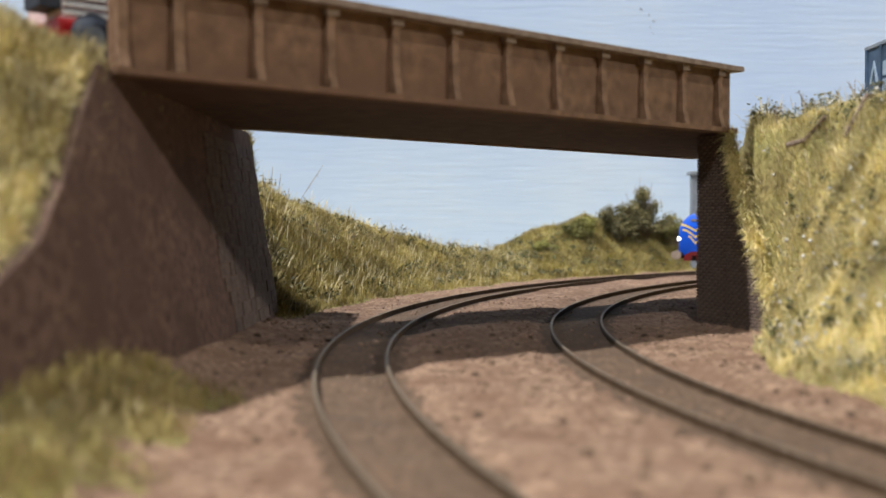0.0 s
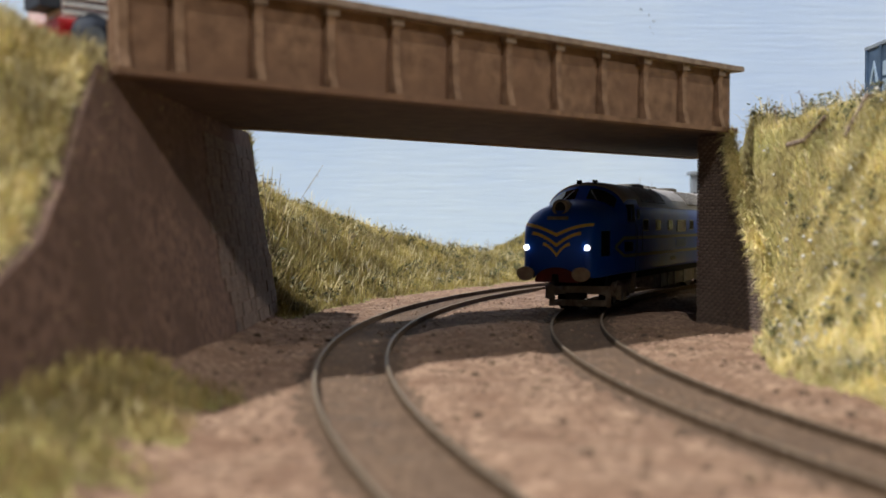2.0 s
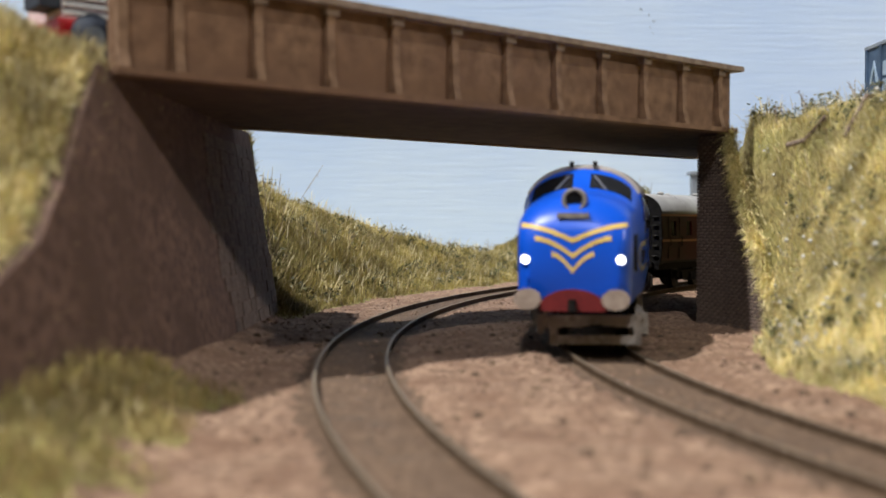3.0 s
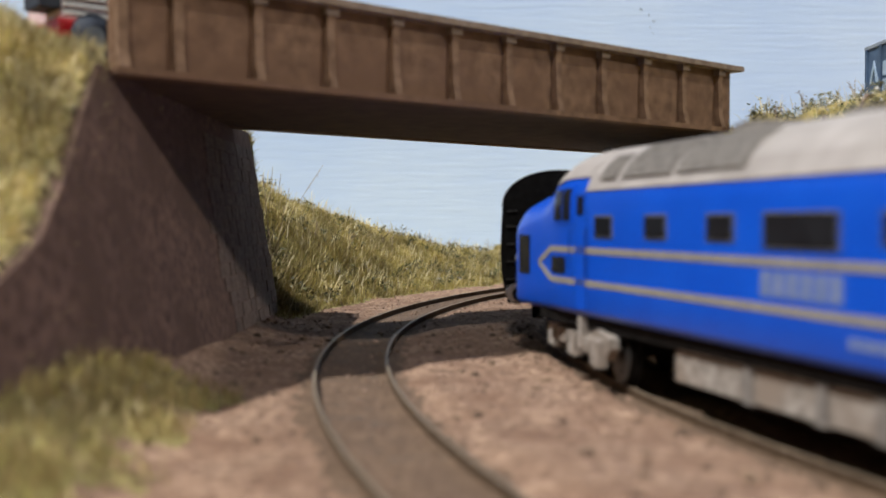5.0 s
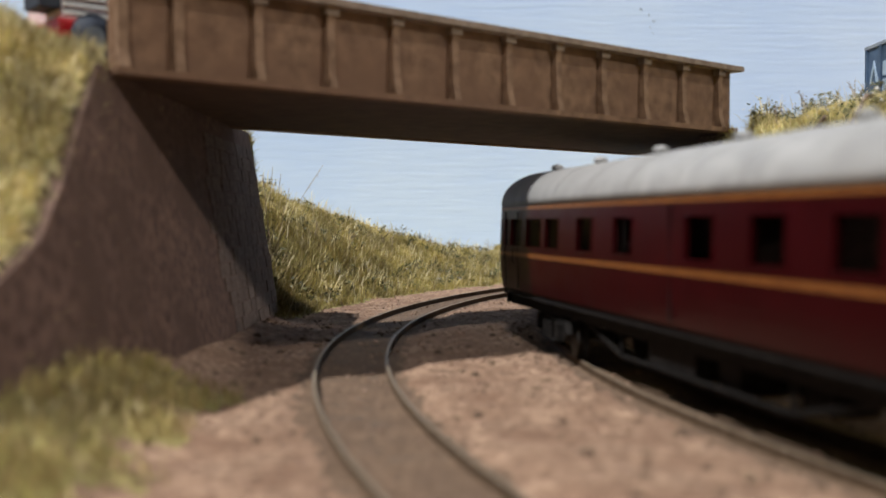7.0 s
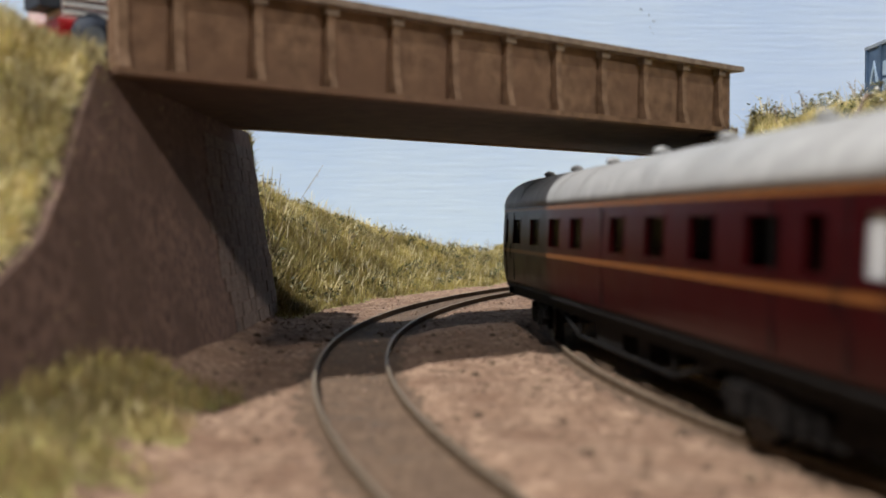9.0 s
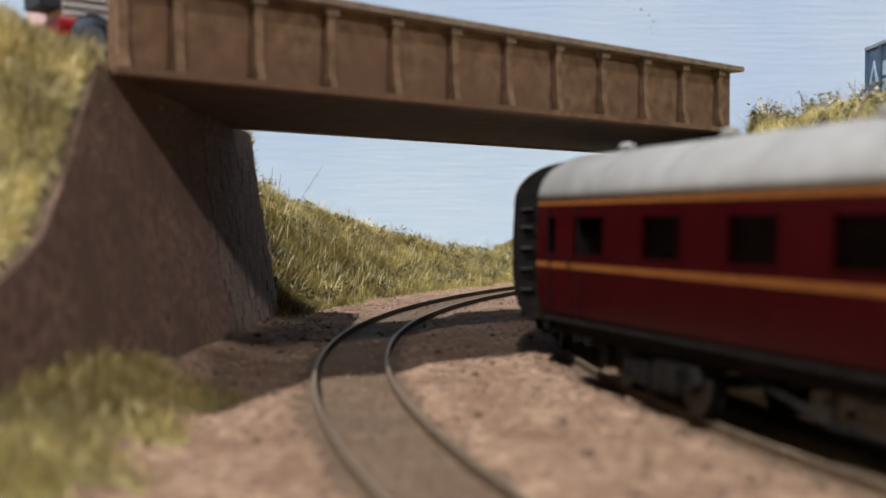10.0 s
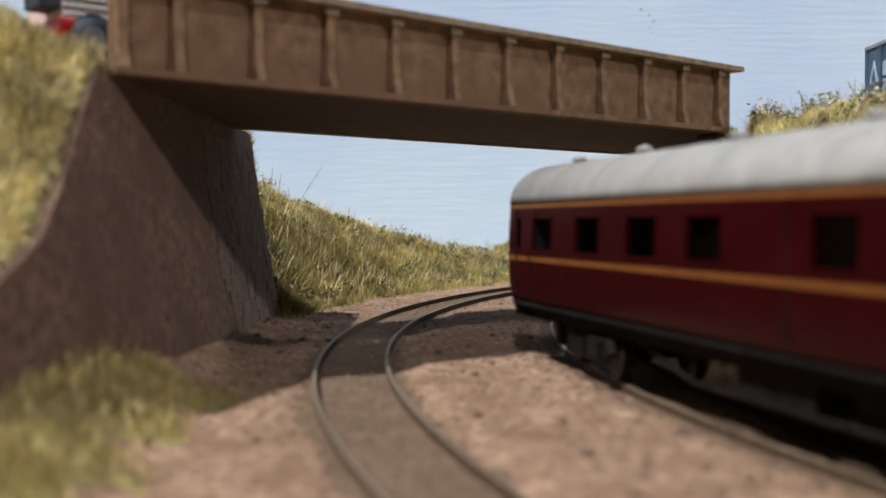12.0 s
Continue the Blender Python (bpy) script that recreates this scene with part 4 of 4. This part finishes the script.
    for x in (-1, 1):
        bogie = part("bogie", boxes((-15, 15, -7, 7, 7.5, 11.5)), "under", coach)
        for s in (-1, 1):
            y = s * 13.0
            bm = bmesh.new()
            prism(bm, [(-24, 7.0), (-20, 4.6), (-12, 5.0), (-7, 3.6), (7, 3.6), (12, 5.0), (20, 4.6), (24, 7.0), (22, 9.6), (-22, 9.6)], "y", *sorted((y, y - s * 1.8)))
            part("side_frame", bm, "under", bogie, bevel=0.3)
            for ax in (-17, 17):
                part("axlebox", boxes((ax - 2.4, ax + 2.4, *sorted((y + s * 1.4, y - s * 0.4)), 4.6, 9.0)), "under", bogie, bevel=0.4)
            bm = bmesh.new()
            for q in range(3):
                rod(bm, [(-4 + q * 4, y + s * 0.6, 4.2), (-4 + q * 4, y + s * 0.6, 8.4)], 1.3, 8)
            part("bolster_spring", bm, "under", bogie)
        for ax in (-17, 17):
            wheelset(bogie, ax, 6.2)
        bogie.matrix_basis = Matrix.Translation((x * 88 * MM, 0, 0)) @ Matrix.Rotation(x * math.asin(88 / 560), 4, "Z")
    return coach


# ---------------------------------------------------------------- motion of the train
STOPS = (490.0, 364.0, 236.0, 105.0, -19.5, -141.7, -261.4, -383.0, -501.0, -619.0, -740.5, -860.0, -975.5)


def travelled(t):
    """Place of the locomotive's middle along the inner track, in millimetres, at t seconds."""
    p = [STOPS[min(max(int(t) + k, 0), 12)] + (2 * STOPS[0] - STOPS[1] - STOPS[0] if int(t) + k < 0 else 0) + (STOPS[12] - STOPS[11] if int(t) + k > 12 else 0) for k in (-1, 0, 1, 2)]
    u = t - int(t)
    return p[1] + 0.5 * u * (p[2] - p[0] + u * (2 * p[0] - 5 * p[1] + 4 * p[2] - p[3] + u * (3 * (p[1] - p[2]) + p[3] - p[0])))


CURVE_X = CX - RB * np.cos(np.linspace(-2.2, 2.6, 9601))
CURVE_Y = (CY + RB * np.sin(np.linspace(-2.2, 2.6, 9601))) * K
CURVE_S = np.concatenate([[0.0], np.cumsum(np.hypot(np.diff(CURVE_X), np.diff(CURVE_Y)))])
CURVE_S -= np.interp(CY * K, CURVE_Y[2600:6200], CURVE_S[2600:6200])


def on_track(s, half):
    """Pose of a vehicle whose two bogie centres, half a wheelbase either way of s, ride on the inner track."""
    a, b = (Vector((float(np.interp(q, CURVE_S, CURVE_X)), float(np.interp(q, CURVE_S, CURVE_Y)), 0)) for q in (s - half, s + half))
    c, d = (a + b) / 2, (a - b)
    return pose(c.x * MM, c.y * MM, 0, 0, 0, math.degrees(math.atan2(d.y, d.x)))


loco = build_loco()
coach = build_coach([(-123, -118.5), (-115.5, -103.5), (-99, -85), (-81, -70), (-55.5, -45), (-31, -20.5), (5, 16.2), (29.2, 40), (52.5, 63.5), (76, 87), (95, 101), (112.4, 118)], -42)
coach_b = build_coach([(-122.5, -118), (-109.4, -96.8), (-82, -69.8), (-56, -43.5), (-31.8, -20), (4.8, 15.4), (29.6, 41), (54, 66), (78, 90), (97, 103), (112.4, 118)], -109)
YK = K
# ---------------------------------------------------------------- grass, scrub and clutter on the cutting sides
grng = np.random.RandomState(7)


def scatter_grass(name, label, count, area, length, width, material, lean=0.55, thick=0.3, far=False):
    """Fibres of static grass as thin tapered blades."""
    x0, x1, y0, y1 = area
    verts, faces = [], []
    made, tries = 0, 0
    while made < count and tries < count * 25:
        tries += 1
        x, y = x0 + (x1 - x0) * grng.rand(), y0 + (y1 - y0) * grng.rand()
        g = grassy(x, y)
        if g < 0.15 or grng.rand() > g * (0.45 + 0.9 * (0.5 + noise.noise((x * 0.06, y * 0.06, 21)))):
            continue
        z = sheet_z(x, y)
        gx, gy = sheet_z(x + 1, y) - z, sheet_z(x, y + 1) - z
        steep = math.sqrt(1 + gx * gx + gy * gy)
        # as many fibres on a steep side as on a flat one
        if grng.rand() > steep / 2.2:
            continue
        tuft = 0.65 + 0.6 * max(0, noise.noise((x * 0.08, y * 0.08, 31)) + 0.4)
        h = length * tuft * (0.5 + 0.8 * grng.rand())
        a = grng.rand() * 6.283
        l_ = lean * h * (0.2 + 1.0 * grng.rand())
        # fibres lean with their tuft and away from the slope as well as at random
        ba = 6.283 * noise.noise((x * 0.05, y * 0.05, 41))
        dx = l_ * (0.7 * math.cos(a) + 0.25 * math.cos(ba)) - 0.3 * h * gx / steep
        dy = l_ * (0.7 * math.sin(a) + 0.25 * math.sin(ba)) - 0.3 * h * gy / steep
        h *= 1 - 0.55 * min(1, (steep - 1) / 3) * grng.rand()
        w = width * (0.6 + 0.8 * grng.rand())
        b = grng.rand() * 3.1416
        ux, uy = w * math.cos(b), w * math.sin(b)
        i = len(verts)
        verts += [(x - ux, y - uy, z - 0.4), (x + ux, y + uy, z - 0.4), (x + dx * 0.45 + ux * 0.7, y + dy * 0.45 + uy * 0.7, z + h * 0.6),
                  (x + dx * 0.45 - ux * 0.7, y + dy * 0.45 - uy * 0.7, z + h * 0.6), (x + dx, y + dy, z + h * (0.95 - 0.25 * grng.rand()))]
        faces += [(i, i + 1, i + 2, i + 3), (i + 3, i + 2, i + 4)]
        made += 1
    return tagged(mesh_from(name, verts, faces, material), label, "grass", kind="stuff")


scatter_grass("grass", "dry yellow-green static grass on the embankment beside the pier", 130000, (70, 190, 180, 470), 3.0, 0.10, "grass", 1.3)
scatter_grass("grass", "soft yellow-green grass behind the wing wall", 32000, (-140, -66, 146, 330), 3.8, 0.13, "grass", 0.9)
scatter_grass("grass", "olive-brown tufts dimmed for the shade at the wing wall's foot", 16000, (-110, -38, 95, 262), 4.2, 0.15, "grass_dim", 1.0)
scatter_grass("grass", "olive and straw grass on the far cutting side", 105000, (-130, 60, 455, 900), 4.0, 0.13, "grass_far", 1.3)
scatter_grass("grass", "olive grass along the far end of the cutting", 30000, (40, 250, 780, 990), 4.5, 0.18, "grass_far", 1.1)
scatter_grass("grass", "long pale straw standing out of the shorter grass", 3500, (70, 230, 180, 470), 9.0, 0.13, "straw", 0.7)
scatter_grass("grass", "long pale straw standing out of the far cutting side", 4000, (-130, 60, 455, 900), 9.5, 0.16, "straw", 0.7)


def hanging_grass(label, line, count, reach, length, material, out):
    """Fibres that droop over a wall's sloping edge: line holds (x, y, z) corners, out the way they hang."""
    verts, faces = [], []
    for _ in range(count):
        k = grng.randint(len(line) - 1)
        p = Vector(line[k]).lerp(Vector(line[k + 1]), grng.rand())
        p += Vector((grng.uniform(0, reach) * out[0], grng.uniform(0, reach) * out[1], grng.uniform(-0.9, 0.5) * reach))
        h = length * grng.uniform(0.5, 1.3)
        d = Vector((out[0] + grng.normal() * 0.6, out[1] + grng.normal() * 0.6, grng.uniform(-0.7, 0.9))).normalized() * h
        u = Vector(grng.normal(size=3)).cross(d).normalized() * grng.uniform(0.1, 0.22)
        mid = p + d * 0.5 + Vector((0, 0, 0.12 * h))
        i = len(verts)
        verts += [p - u, p + u, mid + u * 0.7, mid - u * 0.7, p + d + Vector((0, 0, -0.2 * h))]
        faces += [(i, i + 1, i + 2, i + 3), (i + 3, i + 2, i + 4)]
    return tagged(mesh_from("grass", verts, faces, material), label, "grass", kind="stuff")


hanging_grass("dry grass hanging over the pier's brick wing", [(102, 437, 66), (104, 432, 50), (106, 424, 36), (109, 413, 16), (111, 406, 4)], 5200, 4.0, 5.0, "grass", (-0.55, -0.85))
hanging_grass("soft grass hanging over the sloping wing wall", [(-75, 259, 69), (-73, 238, 57), (-72, 222, 45), (-70.5, 203, 33), (-69.5, 183, 27.5), (-69, 166, 23.5), (-68, 148, 19)], 2400, 2.6, 4.0, "grass", (0.2, -0.5))
# pale straw here also stands in for light missing on the grass
scatter_grass("grass", "long pale straw tips that brighten the grass behind the wing wall", 11000, (-140, -70, 150, 330), 4.6, 0.15, "straw", 0.9)
scatter_grass("grass", "yellow-green tufts in front of the wing wall", 3500, (-120, -46, 95, 225), 4.0, 0.17, "grass", 1.0)


def flakes(name, label, category, centres, per, size, spread, material, kind="stuff"):
    verts, faces = [], []
    for cx, cy, cz, sp in centres:
        for _ in range(per):
            d = grng.normal(size=3) * (sp, sp, sp * 0.7) * spread
            c = Vector((cx + d[0], cy + d[1], cz + d[2]))
            u = Vector(grng.normal(size=3)).normalized()
            v = u.orthogonal().normalized()
            s = size * (0.5 + grng.rand())
            i = len(verts)
            verts += [c - u * s, c + v * s * 0.55, c + u * s, c - v * s * 0.55]
            faces.append((i, i + 1, i + 2, i + 3))
    return verts, faces


def clumps(name, label, n, area, per, size, material, low=0.3):
    x0, x1, y0, y1 = area
    centres = []
    while len(centres) < n:
        x, y = x0 + (x1 - x0) * grng.rand(), y0 + (y1 - y0) * grng.rand()
        if grassy(x, y) > 0.7:
            centres.append((x, y, ground_z(x, y) + 2.5 + 2 * grng.rand(), 0.6 + 1.4 * grng.rand()))
    v, f = flakes(name, label, "scrub", centres, per, size, 1.4, material)
    return tagged(mesh_from(name, v, f, material), label, "scrub", kind="stuff")


clumps("scrub", "dark green leafy scrub among the dry grass", 480, (70, 200, 190, 470), 24, 0.7, "leaf")
clumps("scrub", "dark leafy scrub on the far cutting side", 420, (-110, 60, 460, 880), 22, 0.75, "leaf")
clumps("scrub", "dark leafy scrub on the far cutting end", 90, (40, 230, 770, 950), 24, 0.9, "leaf")
clumps("scrub", "pale lichen flakes among the grass", 260, (75, 230, 190, 470), 12, 0.5, "lichen")
clumps("scrub", "pale lichen flakes on the far cutting side", 50, (-130, 60, 460, 860), 9, 0.5, "lichen")


def build_bush(x, y, wide, tall, count, label, seed, leaf="bushleaf"):
    r = random.Random(seed)
    z0 = ground_z(x, y)
    bush = thing("bush", label, "bush")
    bm = bmesh.new()
    tips = []
    for k in range(16):
        a, e = r.uniform(0, 6.283), r.uniform(0.15, 1.0)
        tip = Vector((x + wide * 0.9 * e * math.cos(a), y + wide * 0.5 * e * math.sin(a), z0 + tall * r.uniform(0.45, 1.0) * (1.15 - 0.55 * e)))
        mid = Vector((x, y, z0)).lerp(tip, 0.5) + Vector((r.uniform(-2, 2), r.uniform(-2, 2), 2))
        rod(bm, [(x + r.uniform(-3, 3), y, z0 - 1), mid, tip], 0.35, 5)
        tips.append(tip)
    part("stem", bm, "twig", bush)
    verts, faces = [], []
    for tip in tips + [t.lerp(Vector((x, y, z0)), 0.4) for t in tips]:
        for _ in range(count):
            d = Vector((r.gauss(0, 1), r.gauss(0, 1), r.gauss(0, 0.8)))
            d = d / max(0.5, d.length) * wide * 0.20 * r.uniform(0.2, 1.4)
            c = tip + d
            u = Vector((r.gauss(0, 1), r.gauss(0, 1), r.gauss(0, 1))).normalized()
            v = u.orthogonal().normalized()
            s = r.uniform(0.5, 1.15)
            i = len(verts)
            verts += [c - u * s, c + v * s * 0.6, c + u * s, c - v * s * 0.6]
            faces.append((i, i + 1, i + 2, i + 3))
    ob = mesh_from("foliage", verts, faces, leaf, bush)
    ob["label"] = "small uneven clumps of leaves"
    return bush


build_bush(157, 963, 25, 36, 280, "tall dark olive bush on the cutting's end", 3)
build_bush(133, 943, 23, 29, 260, "olive bush beside the taller bush", 5)
build_bush(183, 975, 18, 24, 100, "yellow-green bush close to the post", 8, "grassbush")
build_bush(106, 917, 18, 17, 120, "low yellow-green bush at the foot of the backdrop", 9, "grassbush")
build_bush(71, 884, 10, 9, 50, "small yellow-green bush on the low crest", 10, "grassbush")


def stems(name, label, places, tall, n, seed):
    """Fine dry stalks standing above the grass."""
    r = random.Random(seed)
    ob = thing(name, label, "dry plant")
    for x, y in places:
        bm = bmesh.new()
        z = ground_z(x, y)
        for _ in range(n):
            a, h = r.uniform(0, 6.283), tall * r.uniform(0.5, 1.1)
            l_ = h * r.uniform(0.1, 0.6)
            p = Vector((x + r.uniform(-2, 2), y + r.uniform(-2, 2), z))
            tip = p + Vector((l_ * math.cos(a), l_ * math.sin(a), h))
            rod(bm, [p, p.lerp(tip, 0.55) + Vector((0, 0, h * 0.08)), tip], 0.11, 3)
            for q in range(4):
                c = p.lerp(tip, 0.6 + 0.1 * q)
                rod(bm, [c, c + Vector((r.uniform(-1.5, 1.5), r.uniform(-1.5, 1.5), r.uniform(0.3, 1.4)))], 0.09, 3)
        part("stalk", bm, "twig", ob)
    return ob


stems("dry_stalks", "thin dry stalks rising from the far cutting side", [(-60, 590), (-48, 620), (-30, 680), (-8, 740), (4, 770), (30, 820)], 11, 3, 2)
stems("dry_stalks", "fine dry stalks above the tall bush", [(157, 963), (166, 966), (150, 960)], 42, 4, 6)
stems("dry_stalks", "thin stalks on the embankment's crest", [(128, 430), (140, 420), (150, 410), (118, 436)], 10, 4, 12)
stems("dry_stalks", "wispy weeds sized to reach the abutment's end in the camera's view", [(-70, 480), (-68, 484), (-72, 478)], 44, 7, 15)

for k, (pts, rad) in enumerate((([(112, 404, 60), (116, 398, 57), (121, 392, 50)], 0.8), ([(120, 370, 46), (127, 372, 48), (133, 378, 47)], 0.7), ([(140, 392, 60), (146, 396, 62)], 0.6))):
    bm = bmesh.new()
    rod(bm, [(x, y, max(z, ground_z(x, y) + 3.5)) for x, y, z in pts], rad, 6)
    tagged(part("twig", bm, "twig"), "dry grey twig lying in the grass", "twig")

# white beads of dried glue, put in as painted glints in the grass
verts, faces = [], []
for _ in range(420):
    x, y = 80 + 90 * grng.rand(), 200 + 230 * grng.rand()
    if grassy(x, y) < 0.8:
        continue
    z, s = ground_z(x, y) + 3.6, 0.25 + 0.6 * grng.rand() ** 2
    i = len(verts)
    verts += [(x - s, y, z), (x + s, y, z), (x, y - s, z), (x, y + s, z), (x, y, z - s), (x, y, z + s)]
    faces += [tuple(i + k for k in f) for f in ((0, 2, 5), (2, 1, 5), (1, 3, 5), (3, 0, 5), (2, 0, 4), (1, 2, 4), (3, 1, 4), (0, 3, 4))]
tagged(mesh_from("glint_beads", verts, faces, "bead", smooth_faces=True), "tiny glossy white glue beads standing in for glints in the grass", "beads", kind="stuff")

# loose grit and clods on the ballast
verts, faces = [], []
for _ in range(9000):
    x, y = -70 + 200 * grng.rand(), 110 + 480 * grng.rand()
    r = math.hypot(x - CX, y - CY)
    if min(abs(r - RA), abs(r - RB)) < 10.5 and grng.rand() < 0.6 or grassy(x, y) > 0.5:
        continue
    if abs(abs(r - RA) - 8.65) < 1.6 or abs(abs(r - RB) - 8.65) < 1.6:
        continue
    s = 0.18 + 0.5 * grng.rand() ** 4
    z = ground_z(x, y) + s * 0.3
    i = len(verts)
    q = grng.rand(6) * 0.6 + 0.7
    verts += [(x - s * q[0], y, z), (x + s * q[1], y, z), (x, y - s * q[2], z), (x, y + s * q[3], z), (x, y, z - s), (x, y, z + s * q[5] * 0.8)]
    faces += [tuple(i + k for k in f) for f in ((0, 2, 5), (2, 1, 5), (1, 3, 5), (3, 0, 5), (2, 0, 4), (1, 2, 4), (3, 1, 4), (0, 3, 4))]
tagged(mesh_from("ballast_grit", verts, faces, "grit"), "loose brown grit on the sandy ballast", "grit", kind="stuff")


# dark crumbs of earth and fallen clods
verts, faces = [], []
for _ in range(520):
    x, y = -62 + 190 * grng.rand(), 105 + 330 * grng.rand()
    r = math.hypot(x - CX, y - CY)
    if min(abs(r - RA), abs(r - RB)) < 11.5 or grassy(x, y) > 0.6:
        continue
    s = 0.45 + 1.1 * grng.rand() ** 3
    z = ground_z(x, y) + s * 0.15
    i = len(verts)
    ring = [(x + s * math.cos(q * 1.047) * grng.uniform(0.7, 1.3), y + s * math.sin(q * 1.047) * grng.uniform(0.7, 1.3)) for q in range(6)]
    verts += [(a, b, z - s * 0.5) for a, b in ring] + [(x + (a - x) * 0.6, y + (b - y) * 0.6, z + s * grng.uniform(0.25, 0.5)) for a, b in ring] + [(x, y, z + s * 0.5)]
    faces += [(i + q, i + (q + 1) % 6, i + 6 + (q + 1) % 6, i + 6 + q) for q in range(6)] + [(i + 6 + q, i + 6 + (q + 1) % 6, i + 12) for q in range(6)]
tagged(mesh_from("earth_crumbs", verts, faces, "clod", smooth_faces=True), "dark brown crumbs of earth on the ballast", "earth", kind="stuff")


YK = 1.0


# ---------------------------------------------------------------- road vehicle on the bridge, container, post
def build_lorry():
    lorry = thing("lorry", "small red lorry with pale ribbed sides on the bridge", "lorry", m=BRIDGE @ Matrix.Translation((-8 * MM, 0, (ZDECK + 4.45) * MM)))
    part("chassis", boxes((2, 52, 22, 44, 3.0, 5.0)), "tyre", lorry)
    part("skirt", boxes((4, 52, 21, 45, 4.8, 9.2)), "busred", lorry, "glossy red lower side", bevel=0.4)
    body = part("body", boxes((5, 52, 21.6, 44.4, 9.2, 19)), "buspink", lorry, "pale pinkish ribbed body", bevel=0.4)
    for k in range(5):
        z = 10.2 + k * 1.9
        part("rib", boxes((5, 52, 20.9, 21.7, z, z + 0.7)), "white", body, bevel=0.15)
        part("groove", boxes((5, 52, 21.3, 21.65, z + 0.9, z + 1.3)), "tyre", body)
    part("cab", boxes((0, 5, 22, 32, 11.5, 19)), "tyre", lorry, "dark rounded cab", bevel=2.0)
    for x in (12, 42):
        for y0, y1 in ((20.4, 24), (42, 45.6)):
            bm = bmesh.new()
            disc(bm, (x, 5.4), "y", 5.4, y0, y1, 24)
            wheel = part("wheel", bm, "tyre", lorry, "", True)
            bm = bmesh.new()
            disc(bm, (x, 5.4), "y", 2.6, y0 - 0.2, y0, 18)
            part("hub", bm, "postgrey", wheel)


build_lorry()


def build_container():
    box_ = thing("goods_container", "dull blue goods container with pale panels on the embankment", "container", m=pose(0.1645, 0.336, 0.0735))
    body = part("body", boxes((0, 26, 0, 69, 0, 28)), "contblue", box_, bevel=0.4)
    part("roof", boxes((-0.6, 26.6, -0.6, 69.6, 28, 29.2)), "postgrey", box_, "grey container roof", bevel=0.4)
    for y in (0.3, 11, 22, 33, 44, 54.5, 67.4):
        part("rib", boxes((-0.7, 0.1, y, y + 1.4, 0.4, 28)), "contblue", body, bevel=0.15)
    for y in (1.7, 12.4, 23.4, 34.4, 45.4):
        for z in (3, 9.6, 16.2):
            part("panel", boxes((-0.35, 0.1, y + 1, y + 8, z, z + 5.4)), "contpale", body, "pale blue panel", bevel=0.1)
    bm = bmesh.new()
    prism(bm, [(57.5, 14.5), (59.0, 14.5), (61.2, 20.0), (63.4, 14.5), (65.0, 14.5), (61.4, 23)], "x", -0.5, 0.05)
    part("emblem", bm, "contpale", body, "pale triangular emblem")
    for y in (57, 61):
        part("panel", boxes((-0.35, 0.1, y, y + 3, 3, 9)), "contblue", body, bevel=0.1)
    part("end_frame", boxes((-0.5, 26.5, 68.5, 69.4, 0, 28)), "contblue", box_, bevel=0.2)


build_container()
YK = K
post = thing("grey_post", "blue-grey square post with a flat cap behind the bush", "post")
part("shaft", boxes((192.5, 207, 955, 965, 0, 72)), "postgrey", post, bevel=0.4)
part("cap", boxes((190.6, 209, 953, 967, 72, 74.5)), "postgrey", post, bevel=0.4)

# small dark smudges of paint on the sky board
for k, (x, z, w) in enumerate(((199, 250, 2.2), (207, 244, 2.6), (212, 238, 3.4), (209, 232, 2.0), (211, 226, 1.4), (300, 246, 0.8))):
    bm = bmesh.new()
    disc(bm, (x, z), "y", w * (0.35 if k else 0.5), 1249.4, 1250.2, 8, 0.35 if k else 1.0)
    tagged(part("paint_smudge", bm, "smudge"), "small dark paint smudge on the sky board", "paint mark")
coaches = [coach, coach_b, copy_thing(coach_b, Matrix())]
OFFSETS = [(loco, 0.0, 89.0)] + [(c, 281.2 + 276.9 * k, 88.0) for k, c in enumerate(coaches)]


def motions():
    for ob, off, half in OFFSETS:
        walk(ob, [(k * 0.2, on_track(travelled(k * 0.2) + off, half)) for k in range(61)])
        for bogie in [c for c in ob.children if c.name.startswith("bogie")]:
            for ws in [c for c in bogie.children if c.name.startswith("wheelset")]:
                x, r = ws.matrix_basis.translation.x / MM, ws.matrix_basis.translation.z / MM
                rows = []
                for k in range(0, 361):
                    t = k / FPS
                    roll = (travelled(0) - travelled(t)) / r
                    rows.append((t, pose(x * MM, 0, r * MM, 0, math.degrees(roll), 0)))
                walk(ws, rows)


motions()
